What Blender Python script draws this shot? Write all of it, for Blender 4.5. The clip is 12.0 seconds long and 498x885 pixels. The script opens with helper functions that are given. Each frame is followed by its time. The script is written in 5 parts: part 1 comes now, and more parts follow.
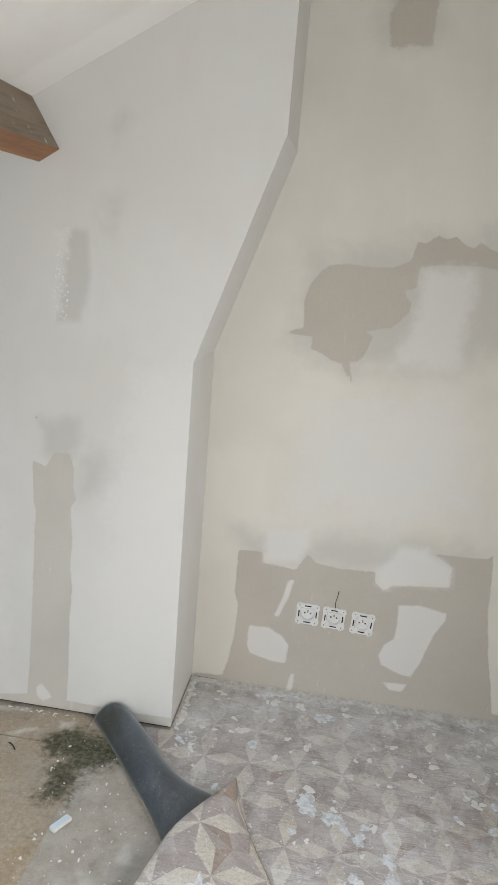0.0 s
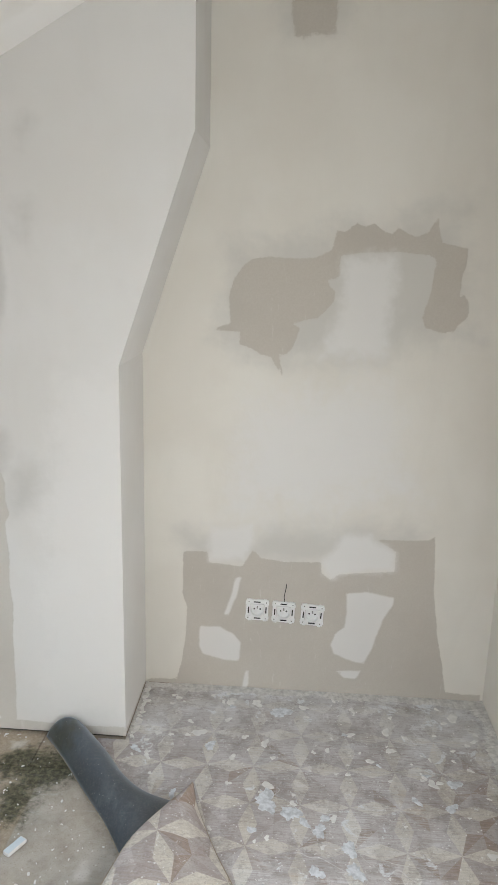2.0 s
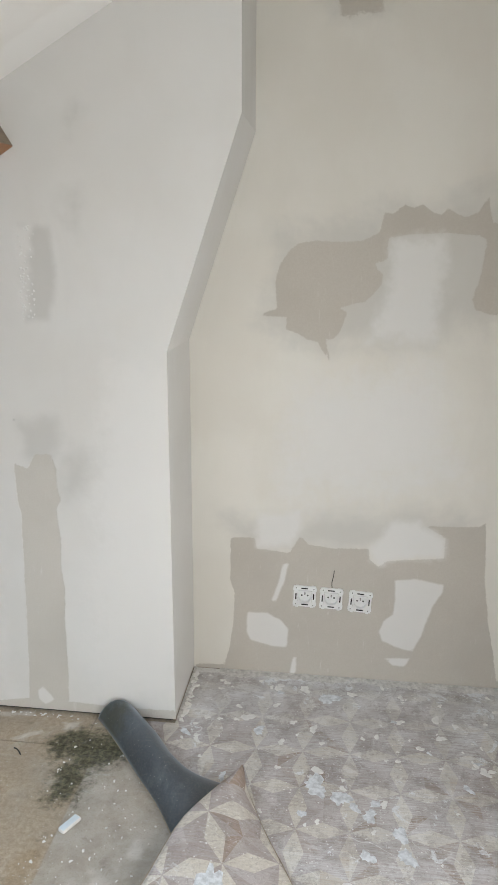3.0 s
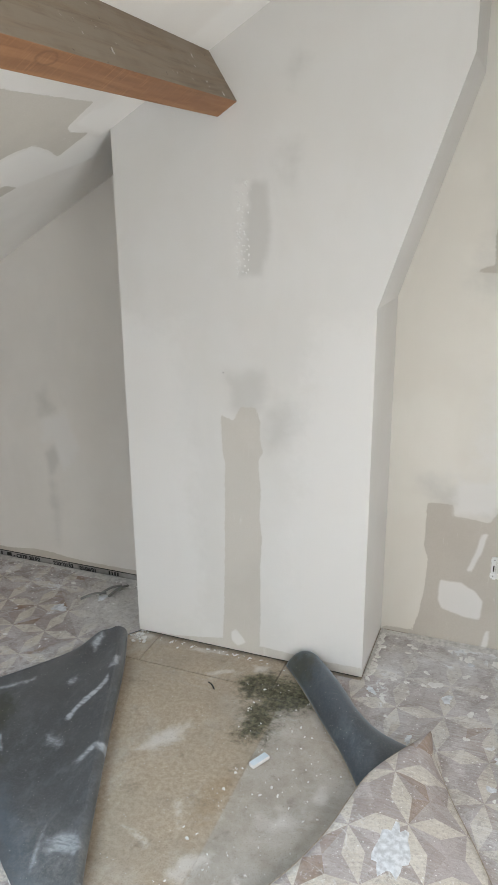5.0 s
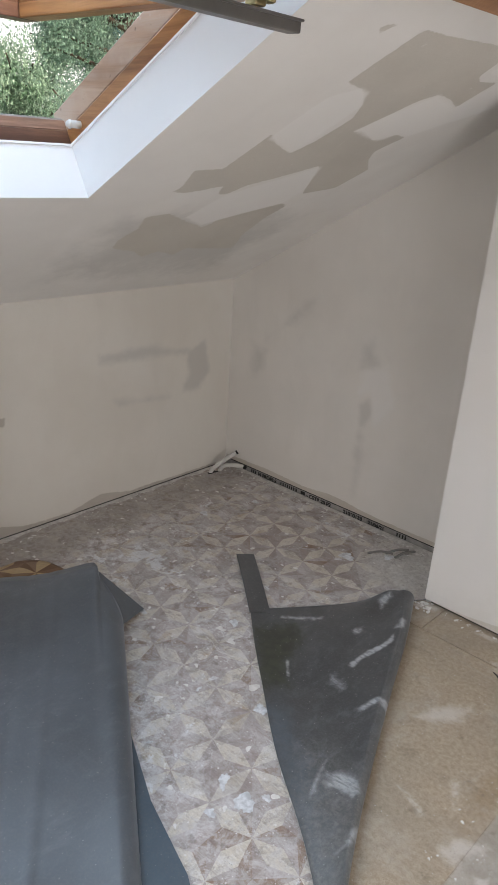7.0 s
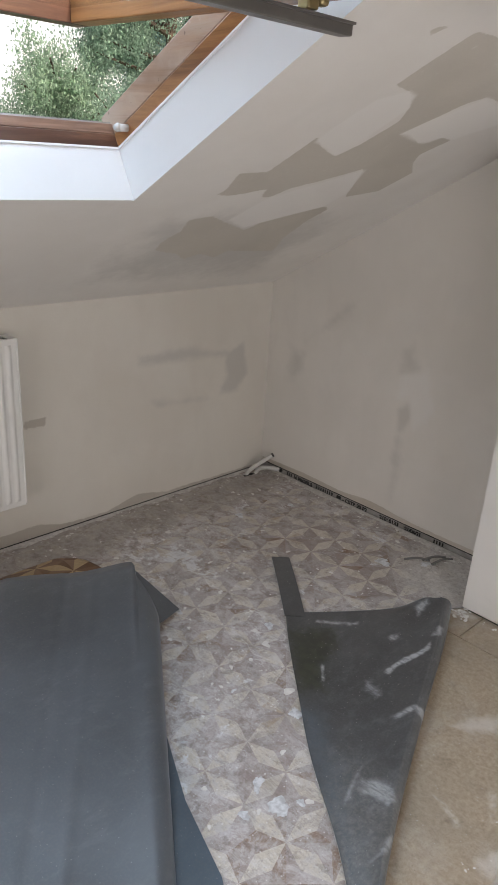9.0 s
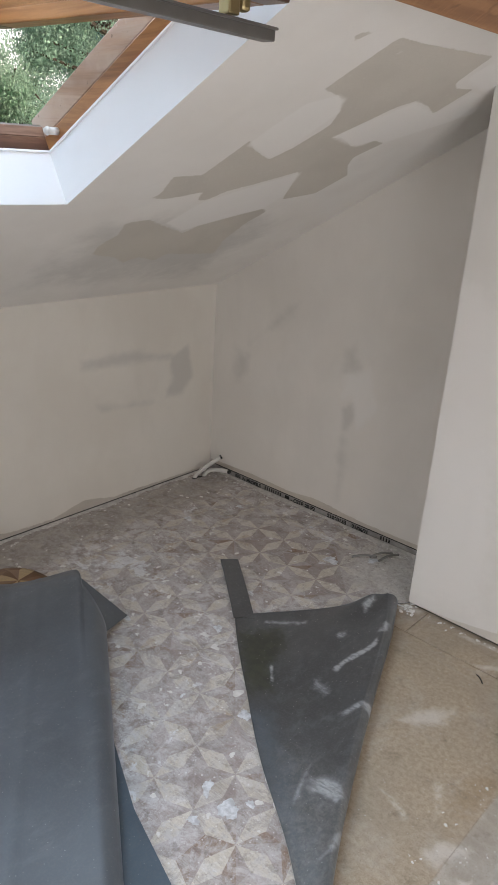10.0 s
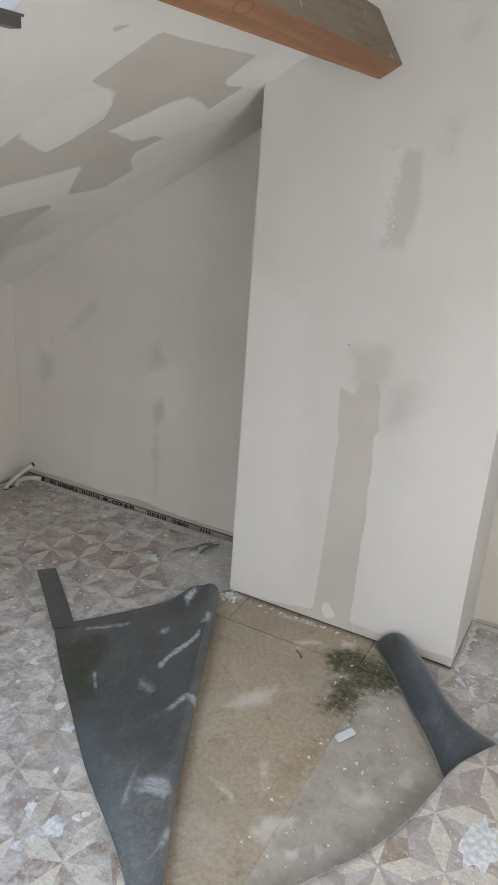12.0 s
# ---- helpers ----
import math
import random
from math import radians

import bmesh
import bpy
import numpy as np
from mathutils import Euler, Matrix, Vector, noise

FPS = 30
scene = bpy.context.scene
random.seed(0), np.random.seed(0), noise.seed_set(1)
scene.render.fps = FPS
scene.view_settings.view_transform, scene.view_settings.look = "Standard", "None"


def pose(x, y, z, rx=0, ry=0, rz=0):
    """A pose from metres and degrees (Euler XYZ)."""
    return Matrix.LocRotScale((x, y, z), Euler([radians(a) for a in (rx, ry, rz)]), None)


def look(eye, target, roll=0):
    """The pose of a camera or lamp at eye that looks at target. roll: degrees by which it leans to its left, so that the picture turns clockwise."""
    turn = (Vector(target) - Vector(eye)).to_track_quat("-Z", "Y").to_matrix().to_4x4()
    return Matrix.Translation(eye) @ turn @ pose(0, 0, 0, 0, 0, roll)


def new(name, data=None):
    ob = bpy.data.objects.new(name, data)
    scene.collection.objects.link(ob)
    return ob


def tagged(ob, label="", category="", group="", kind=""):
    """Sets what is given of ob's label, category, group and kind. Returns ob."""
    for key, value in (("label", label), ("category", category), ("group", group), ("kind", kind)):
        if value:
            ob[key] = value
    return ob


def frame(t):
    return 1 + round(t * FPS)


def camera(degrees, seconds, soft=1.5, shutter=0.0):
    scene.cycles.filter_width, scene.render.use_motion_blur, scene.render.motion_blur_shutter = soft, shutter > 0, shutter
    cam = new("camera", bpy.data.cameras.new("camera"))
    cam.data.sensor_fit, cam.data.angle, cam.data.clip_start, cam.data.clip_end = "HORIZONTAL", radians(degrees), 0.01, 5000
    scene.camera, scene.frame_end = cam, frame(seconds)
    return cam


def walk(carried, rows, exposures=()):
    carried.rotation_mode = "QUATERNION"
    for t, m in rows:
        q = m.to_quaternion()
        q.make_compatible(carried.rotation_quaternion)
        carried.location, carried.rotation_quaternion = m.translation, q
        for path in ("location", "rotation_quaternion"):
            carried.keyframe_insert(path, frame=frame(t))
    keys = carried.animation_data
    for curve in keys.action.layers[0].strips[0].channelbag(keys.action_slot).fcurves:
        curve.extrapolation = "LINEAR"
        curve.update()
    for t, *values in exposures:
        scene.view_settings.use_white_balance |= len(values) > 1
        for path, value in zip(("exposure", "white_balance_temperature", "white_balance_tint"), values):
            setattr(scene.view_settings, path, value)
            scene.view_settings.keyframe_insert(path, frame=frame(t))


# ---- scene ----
cam = camera(38.1, 12.0, soft=0.85)
PATH = [
    (0, (0.355, -0.005, 1.401), (0.117, 1.918, 0.909), 4.8),
    (0.5, (0.401, -0.023, 1.427), (0.271, 1.919, 0.969), 2.4),
    (1, (0.412, -0.001, 1.417), (0.297, 1.938, 0.942), 1.9),
    (1.5, (0.414, 0.016, 1.408), (0.309, 1.953, 0.921), 1.8),
    (2, (0.417, 0.019, 1.405), (0.298, 1.953, 0.909), 1.5),
    (2.5, (0.401, 0.014, 1.402), (0.235, 1.94, 0.89), 0.9),
    (2.7, (0.401, 0.014, 1.392), (0.21, 1.938, 0.879), 0.7),
    (4.3, (0.378, 0.013, 1.374), (-0.132, 1.859, 0.8), -1.3),
    (4.5, (0.37, 0.011, 1.374), (-0.201, 1.835, 0.787), -1.3),
    (5, (0.332, 0.004, 1.372), (-0.366, 1.774, 0.755), -0.7),
    (5.5, (0.283, 0.001, 1.381), (-0.575, 1.684, 0.724), -0.6),
    (6, (0.238, -0.023, 1.379), (-0.797, 1.539, 0.682), -0.3),
    (6.5, (0.171, -0.068, 1.365), (-1.006, 1.38, 0.646), 2.1),
    (7, (0.135, -0.095, 1.365), (-1.12, 1.276, 0.626), 3.5),
    (7.5, (0.128, -0.114, 1.363), (-1.171, 1.212, 0.619), 3.8),
    (9.3, (0.121, -0.105, 1.364), (-1.199, 1.205, 0.627), 3.5),
    (9.5, (0.127, -0.096, 1.368), (-1.174, 1.236, 0.637), 3.4),
    (10, (0.145, -0.084, 1.371), (-1.087, 1.313, 0.643), 3.4),
    (10.5, (0.162, -0.065, 1.364), (-0.992, 1.397, 0.634), 3.3),
    (11, (0.168, -0.058, 1.363), (-0.911, 1.459, 0.633), 3.4),
    (11.5, (0.178, -0.052, 1.366), (-0.815, 1.526, 0.641), 3.6),
    (12, (0.204, -0.037, 1.369), (-0.652, 1.627, 0.662), 3.8),
]
EXPOSURES = [(0.0, 0.29, 6580, 9), (5.0, 0.36, 6560, 9), (5.5, 0.36, 6580, 9), (6.0, 0.31, 6650, 11), (6.7, 0.13, 6780, 14), (7.0, 0.06, 6820, 15), (7.5, -0.05, 6880, 16), (9.5, -0.07, 6960, 16), (10.0, 0.04, 6850, 15), (10.5, 0.08, 6780, 14), (11.3, 0.10, 6650, 12), (12.0, 0.10, 6620, 11)]
walk(cam, [(t, look(eye, target, roll)) for t, eye, target, roll in PATH], EXPOSURES)

# ---- plan: the gable is y = GABLE, the roof slope rises towards +x ----
GABLE, FRONT = 2.16, 1.862          # gable wall, front of the boxed flue
BL, BR, NECK = -0.81, -0.042, 0.155  # the flue's sides below, and its side above
KNEE, RIGHT, BACK = -2.075, 1.078, -2.4
SLOPE = 0.561
THETA = math.atan(SLOPE)


def roof(x):
    return 1.576 + SLOPE * (x + 0.81)


def on_slope(s, y, n):
    """s up the slope from the roof window's lower reveal, n outwards from the ceiling."""
    x0 = -1.393
    return Vector((x0 + s * math.cos(THETA) - n * math.sin(THETA), y, roof(x0) + s * math.sin(THETA) + n * math.cos(THETA)))


# ---- light ----
world = bpy.data.worlds.new("world")
scene.world = world
world.use_nodes = True
wn = world.node_tree.nodes
sky = wn.new("ShaderNodeTexSky")
sky.sky_type, sky.sun_disc = "NISHITA", False
sky.sun_elevation, sky.sun_rotation = radians(25), radians(90)
sky.air_density, sky.dust_density, sky.ozone_density = 0.7, 7.0, 0.3
wn["Background"].inputs["Strength"].default_value = 0.15
world.node_tree.links.new(sky.outputs[0], wn["Background"].inputs[0])
sun = new("sun", bpy.data.lights.new("sun", "SUN"))
sun.data.energy, sun.data.angle, sun.data.color = 5.0, radians(10), (1.0, 0.95, 0.88)
sun.matrix_world = look((9.06, 0, 4.23), (0, 0, 0))


def sky_or_fill_lamp(name, place, target, w, h, watts, col):
    """An area lamp in an opening: the sky's light, or added fill."""
    lamp = new(name, bpy.data.lights.new(name, "AREA"))
    lamp.data.shape, lamp.data.size, lamp.data.size_y = "RECTANGLE", w, h
    lamp.data.energy, lamp.data.color = watts, col
    lamp.matrix_world = look(place, target)


# roof window in view, then three fill lamps in added, unseen openings
sky_or_fill_lamp("sky_or_fill_lamp", on_slope(0.45, 0.565, 0.8), on_slope(0.45, 0.565, 0.0), 1.2, 1.2, 26, (0.56, 0.78, 1.0))
sky_or_fill_lamp("sky_or_fill_lamp", on_slope(0.45, -1.15, 0.10), on_slope(0.45, -1.15, -1.0), 1.0, 0.75, 23, (0.93, 0.955, 0.985))
sky_or_fill_lamp("sky_or_fill_lamp", (0.50, BACK + 0.005, 1.0), (0.50, 0, 1.0), 1.0, 1.0, 13, (0.93, 0.955, 0.985))
sky_or_fill_lamp("sky_or_fill_lamp", (RIGHT - 0.005, 0.55, 0.85), (0, 0.55, 0.85), 1.0, 1.1, 15, (0.93, 0.955, 0.985))


# ---- materials ----
class Mat:
    """A node material with short-hand for its nodes."""

    def __init__(self, name, rough=0.6, metal=0.0, spec=0.5):
        self.m = bpy.data.materials.new(name)
        self.m.use_nodes = True
        self.t = self.m.node_tree
        self.b = self.t.nodes["Principled BSDF"]
        self.b.inputs["Roughness"].default_value = rough
        self.b.inputs["Metallic"].default_value = metal
        self.b.inputs["Specular IOR Level"].default_value = spec

    def put(self, socket, value):
        if isinstance(value, bpy.types.NodeSocket):
            self.t.links.new(value, socket)
        elif isinstance(value, (tuple, list)) and len(value) == 3 and socket.type == "RGBA":
            socket.default_value = (*value, 1)
        else:
            socket.default_value = value

    def coord(self, kind="Object"):
        return self.t.nodes.new("ShaderNodeTexCoord").outputs[kind]

    def attr(self, name):
        n = self.t.nodes.new("ShaderNodeAttribute")
        n.attribute_name = name
        return n.outputs["Fac"]

    def math(self, op, a, b=0.0, c=0.0):
        n = self.t.nodes.new("ShaderNodeMath")
        n.operation = op
        for k, v in enumerate((a, b, c)):
            self.put(n.inputs[k], v)
        return n.outputs[0]

    def sep(self, v):
        n = self.t.nodes.new("ShaderNodeSeparateXYZ")
        self.put(n.inputs[0], v)
        return n.outputs

    def comb(self, x, y, z=0.0):
        n = self.t.nodes.new("ShaderNodeCombineXYZ")
        for k, v in enumerate((x, y, z)):
            self.put(n.inputs[k], v)
        return n.outputs[0]

    def scaled(self, v, sx, sy, sz, turn=0.0):
        n = self.t.nodes.new("ShaderNodeMapping")
        self.put(n.inputs[0], v)
        n.inputs["Rotation"].default_value = (0, 0, turn)
        n.inputs["Scale"].default_value = (sx, sy, sz)
        return n.outputs[0]

    def noise(self, scale, detail=4.0, v=None, rough=0.55, distort=0.0):
        n = self.t.nodes.new("ShaderNodeTexNoise")
        self.put(n.inputs["Vector"], v if v is not None else self.coord())
        n.inputs["Scale"].default_value = scale
        n.inputs["Detail"].default_value = detail
        n.inputs["Roughness"].default_value = rough
        n.inputs["Distortion"].default_value = distort
        return n.outputs[0]

    def voronoi(self, scale, v=None, out="Distance"):
        n = self.t.nodes.new("ShaderNodeTexVoronoi")
        self.put(n.inputs["Vector"], v if v is not None else self.coord())
        n.inputs["Scale"].default_value = scale
        return n.outputs[out]

    def white(self, v):
        n = self.t.nodes.new("ShaderNodeTexWhiteNoise")
        self.put(n.inputs["Vector"], v)
        return n.outputs["Value"]

    def ramp(self, f, a, b, lo=0.0, hi=1.0):
        n = self.t.nodes.new("ShaderNodeMapRange")
        n.interpolation_type = "SMOOTHSTEP"
        for k, v in enumerate((f, a, b, lo, hi)):
            self.put(n.inputs[k], v)
        return n.outputs[0]

    def mix(self, f, a, b):
        n = self.t.nodes.new("ShaderNodeMix")
        n.data_type = "RGBA"
        self.put(n.inputs["Factor"], f)
        self.put(n.inputs[6], a)
        self.put(n.inputs[7], b)
        return n.outputs[2]

    def color(self, v):
        self.put(self.b.inputs["Base Color"], v)
        return self

    def rough(self, v):
        self.put(self.b.inputs["Roughness"], v)
        return self

    def bump(self, h, strength=0.3, dist=0.01):
        n = self.t.nodes.new("ShaderNodeBump")
        n.inputs["Strength"].default_value = strength
        n.inputs["Distance"].default_value = dist
        self.put(n.inputs["Height"], h)
        self.put(self.b.inputs["Normal"], n.outputs[0])
        return self


def plaster(name, paint=(0.755, 0.726, 0.668), shade=(0.715, 0.68, 0.618), fresh=(0.745, 0.728, 0.705), bare=((0.54, 0.502, 0.448), (0.515, 0.474, 0.42))):
    """Skimmed plasterboard: masks for bare board, grey filler and fresh white filler are carried by the mesh."""
    m = Mat(name, 0.75, spec=0.3)
    fine, broad = m.noise(38, 5), m.noise(3.0, 4)
    ragged = m.math("ADD", m.math("MULTIPLY", m.math("SUBTRACT", fine, 0.5), 1.3), m.math("MULTIPLY", m.math("SUBTRACT", m.noise(9, 3), 0.5), 1.6))
    base = m.mix(m.ramp(broad, 0.35, 0.65), paint, shade)
    trowel = m.noise(1.0, 5, m.scaled(m.coord(), 7, 7, 2.6), 0.6, 1.2)
    base = m.mix(m.ramp(trowel, 0.45, 0.75, 0.0, 0.28), base, tuple(k * 0.94 for k in shade))
    base = m.mix(m.ramp(m.noise(420, 3), 0.5, 0.75, 0.0, 0.35), base, tuple(k * 0.9 for k in shade))
    cloud = m.math("MULTIPLY", m.math("SUBTRACT", m.noise(6.5, 5, m.scaled(m.coord(), 0.8, 0.8, 1.1), 0.6, 0.25), 0.5), 3.6)
    g = m.ramp(m.math("ADD", m.attr("grey"), m.math("ADD", cloud, m.math("MULTIPLY", ragged, 0.6))), -0.7, 1.6, 0.0, 0.62)
    base = m.mix(g, base, (0.52, 0.507, 0.48))
    w = m.ramp(m.math("ADD", m.attr("white"), m.math("MULTIPLY", ragged, 0.8)), -0.5, 0.7, 0.0, 0.85)
    board = m.mix(m.ramp(m.noise(240, 5), 0.3, 0.7), *bare)
    board = m.mix(m.ramp(m.noise(4.5, 5), 0.4, 0.68, 0.0, 0.5), board, tuple(k * 0.9 for k in bare[1]))
    board = m.mix(m.ramp(m.noise(1.0, 5, m.scaled(m.coord(), 60, 60, 9, 0.4), 0.65, 0.8), 0.62, 0.74, 0.0, 0.35), board, fresh)
    stipple = m.math("SUBTRACT", m.noise(150, 4, None, 0.7), 0.5)
    f = m.ramp(m.math("ADD", m.attr("bare"), m.math("ADD", m.math("MULTIPLY", ragged, 0.7), m.math("MULTIPLY", stipple, 1.6))), -0.22, 0.28)
    base = m.mix(f, base, board)
    base = m.mix(w, base, fresh)
    m.color(base)
    h = m.math("ADD", m.math("MULTIPLY", fine, 0.10), m.math("ADD", m.math("MULTIPLY", f, -0.5), m.math("MULTIPLY", w, 0.5)))
    m.bump(h, 0.35, 0.004)
    return m.m


def wood(name, light, dark, along="y", rough=0.45, scale=1.0, grey=None, sawn=False):
    m = Mat(name, rough, spec=0.4)
    s = {"x": (3, 40, 40), "y": (40, 3, 40), "z": (40, 40, 3)}[along]
    v = m.scaled(m.coord(), *[k * scale for k in s])
    grain = m.noise(1.0, 6, v, 0.65, 0.6)
    big = m.noise(0.35, 3, v)
    c = m.mix(m.ramp(grain, 0.3, 0.7), dark, light)
    c = m.mix(m.ramp(big, 0.45, 0.7, 0, 0.45), c, tuple(k * 0.6 for k in dark))
    if grey:
        c = m.mix(m.math("MULTIPLY", m.ramp(m.noise(5, 5), 0.32, 0.58, 0.25, 1.0), m.ramp(m.noise(0.7, 6, v, 0.7, 0.5), 0.34, 0.58, 0.25, 1.0)), c, grey)
        c = m.mix(m.ramp(m.noise(70, 4), 0.66, 0.74, 0.0, 0.6), c, tuple(k * 0.25 for k in dark))
        c = m.mix(m.math("MULTIPLY", m.ramp(m.noise(45, 4), 0.64, 0.70), m.ramp(m.noise(3, 3), 0.5, 0.65)), c, (0.7, 0.68, 0.64))
    if sawn:
        marks = m.noise(1.0, 3, m.scaled(m.coord(), 18, 210, 8, 0.5), 0.6, 0.3)
        c = m.mix(m.ramp(marks, 0.52, 0.68, 0.0, 0.28), c, tuple(k * 1.45 for k in light))
        c = m.mix(m.ramp(m.noise(30, 5), 0.62, 0.72, 0.0, 0.45), c, tuple(k * 0.45 for k in dark))
        x, y, _ = m.sep(m.coord())
        dx = m.math("MULTIPLY", m.math("ADD", x, 0.022), 1.5)
        dy = m.math("ADD", y, 0.78)
        d = m.math("SQRT", m.math("ADD", m.math("MULTIPLY", dx, dx), m.math("MULTIPLY", dy, dy)))
        d = m.math("ADD", d, m.math("MULTIPLY", m.math("SUBTRACT", m.noise(40, 3), 0.5), 0.012))
        c = m.mix(m.ramp(m.math("ADD", m.math("ABSOLUTE", m.math("SUBTRACT", d, 0.024)), m.math("MULTIPLY", m.noise(28, 4), 0.012)), 0.013, 0.004, 0.0, 0.45), c, tuple(k * 0.5 for k in dark))
        grain = m.math("ADD", grain, m.math("MULTIPLY", marks, 0.8))
    m.color(c)
    m.bump(grain, 0.25, 0.003)
    return m.m


def vinyl(name, dust=1.0, browns=((0.37, 0.31, 0.29), (0.48, 0.43, 0.425)), pales=((0.63, 0.58, 0.49), (0.72, 0.68, 0.60))):
    """Worn printed sheet flooring: stars of pale lozenges on brown and mauve, under plaster dust."""
    m = Mat(name, 0.5, spec=0.35)
    uv = m.coord("UV")
    x, y, _ = m.sep(uv)

    def cell(a):
        return m.math("FRACT", a)

    def near(a):
        return m.math("ABSOLUTE", m.math("SUBTRACT", m.math("FRACT", m.math("ADD", a, 0.5)), 0.5))

    def lozenge(a, b):
        along = m.math("MULTIPLY", m.math("ABSOLUTE", m.math("SUBTRACT", cell(a), 0.5)), 2.0)
        return m.math("ADD", along, m.math("DIVIDE", near(b), 0.19))

    loz = m.math("MINIMUM", lozenge(x, y), lozenge(y, x))
    pale = m.ramp(loz, 1.03, 0.97)
    diag = m.math("GREATER_THAN", near(x), near(y))
    quarter = m.comb(m.math("FLOOR", m.math("MULTIPLY", x, 2.0)), m.math("FLOOR", m.math("MULTIPLY", y, 2.0)), diag)
    r = m.white(quarter)
    dark = m.mix(m.ramp(r, 0.2, 0.8), *browns)
    dark = m.mix(m.ramp(r, 0.86, 0.95), dark, (0.27, 0.17, 0.11))
    half = m.comb(m.math("FLOOR", m.math("ADD", x, 0.5)), m.math("FLOOR", m.math("ADD", y, 0.5)), 3.0)
    light = m.mix(m.white(half), *pales)
    ends = m.white(m.comb(m.math("FLOOR", m.math("MULTIPLY", x, 2.0)), m.math("FLOOR", m.math("MULTIPLY", y, 2.0)), 7.0))
    light = m.mix(m.ramp(ends, 0.90, 0.94, 0.0, 0.45), light, (0.42, 0.28, 0.15))
    grain = m.noise(1.0, 5, m.scaled(uv, 3, 26, 1, 0.6), 0.6)
    c = m.mix(pale, dark, light)
    c = m.mix(m.ramp(grain, 0.3, 0.75, 0.0, 0.3), c, (0.20, 0.14, 0.10))
    p = m.coord()
    c = m.mix(m.ramp(m.noise(230, 3, p), 0.35, 0.7, 0.0, 0.22), c, (0.16, 0.13, 0.11))
    if dust:
        film = m.noise(2.4, 7, p, 0.62)
        one = m.noise(1.0, 6, m.scaled(p, 12, 210, 1, -0.8), 0.62, 0.5)
        two = m.noise(1.0, 6, m.scaled(p, 14, 260, 1, 0.85), 0.62, 0.4)
        pick = m.ramp(m.noise(1.7, 2, p), 0.42, 0.58)
        streak = m.math("ADD", m.math("MULTIPLY", one, pick), m.math("MULTIPLY", two, m.math("SUBTRACT", 1.0, pick)))
        scraped = m.ramp(m.sep(p)[0], -0.2, 0.15)
        back = m.math("MULTIPLY", m.ramp(m.sep(p)[1], 1.75, 2.12, 0.0, 0.38), m.ramp(m.sep(p)[0], -0.3, 0.0))
        f = m.math("ADD", m.math("MULTIPLY", m.ramp(film, 0.32, 0.66, 0.42, 1.0), m.mix(scraped, m.ramp(m.noise(24, 8, p, 0.78, 0.5), 0.40, 0.60, 0.12, 0.92), m.ramp(streak, 0.34, 0.66, 0.30, 0.84))), back)
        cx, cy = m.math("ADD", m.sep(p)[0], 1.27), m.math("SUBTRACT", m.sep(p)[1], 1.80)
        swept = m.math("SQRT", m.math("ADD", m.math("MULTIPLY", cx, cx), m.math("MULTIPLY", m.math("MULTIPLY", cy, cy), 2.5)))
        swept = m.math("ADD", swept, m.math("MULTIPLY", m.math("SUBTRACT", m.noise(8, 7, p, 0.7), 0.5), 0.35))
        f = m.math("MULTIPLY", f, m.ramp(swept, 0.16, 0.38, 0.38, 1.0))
        combed = m.noise(1.0, 3, m.scaled(p, 22, 420, 1, 0.45), 0.6, 0.3)
        rubbed = m.math("MULTIPLY", m.ramp(m.noise(7.5, 8, p, 0.76, 0.4), 0.51, 0.57), m.ramp(combed, 0.40, 0.60, 0.45, 1.0))
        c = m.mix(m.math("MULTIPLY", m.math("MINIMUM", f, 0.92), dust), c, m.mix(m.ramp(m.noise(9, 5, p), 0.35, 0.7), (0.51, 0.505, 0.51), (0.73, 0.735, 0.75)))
        c = m.mix(m.math("MULTIPLY", rubbed, 0.42 * dust), c, (0.235, 0.195, 0.18))
        blot = m.math("ADD", m.noise(13, 7, p, 0.68, 0.6), m.math("MULTIPLY", m.noise(2.6, 2, p), 0.6))
        c = m.mix(m.math("MULTIPLY", m.ramp(blot, 0.93, 0.97, 0.0, 0.85 * dust), m.ramp(combed, 0.34, 0.50, 0.35, 1.0)), c, (0.72, 0.745, 0.77))
        scratch = m.math("ABSOLUTE", m.math("SUBTRACT", m.noise(3.2, 2, m.scaled(p, 1, 2.4, 1, 0.9), 0.4, 0.6), 0.5))
        c = m.mix(m.math("MULTIPLY", m.ramp(scratch, 0.0035, 0.001, 0.0, 0.5), m.ramp(m.noise(5, 4, p), 0.5, 0.58)), c, (0.74, 0.74, 0.74))
        fleck = m.math("SUBTRACT", m.voronoi(70, p), m.math("MULTIPLY", m.noise(33, 4, p), 0.5))
        c = m.mix(m.ramp(fleck, -0.10, -0.18, 0.0, 0.8), c, (0.74, 0.74, 0.73))
        px, py, _ = m.sep(p)
        edge = m.math("MAXIMUM", m.math("SUBTRACT", py, 2.135), m.math("SUBTRACT", px, 1.05))
        edge = m.math("ADD", edge, m.math("MULTIPLY", m.math("SUBTRACT", m.noise(26, 7, p, 0.7), 0.5), 0.09))
        c = m.mix(m.math("MULTIPLY", m.ramp(edge, -0.012, 0.008, 0.0, 0.85), m.ramp(px, -0.1, 0.0)), c, (0.74, 0.73, 0.71))
        glue = m.math("ADD", px, m.math("MULTIPLY", m.math("SUBTRACT", m.noise(5, 6, p, 0.6), 0.5), 0.35))
        c = m.mix(m.ramp(glue, -1.78, -1.92, 0.0, 0.65), c, m.mix(m.ramp(m.noise(60, 6, p, 0.7), 0.35, 0.65), (0.27, 0.24, 0.215), (0.42, 0.395, 0.37)))
        dx, dy = m.math("ADD", px, 0.93), m.math("SUBTRACT", py, 2.02)
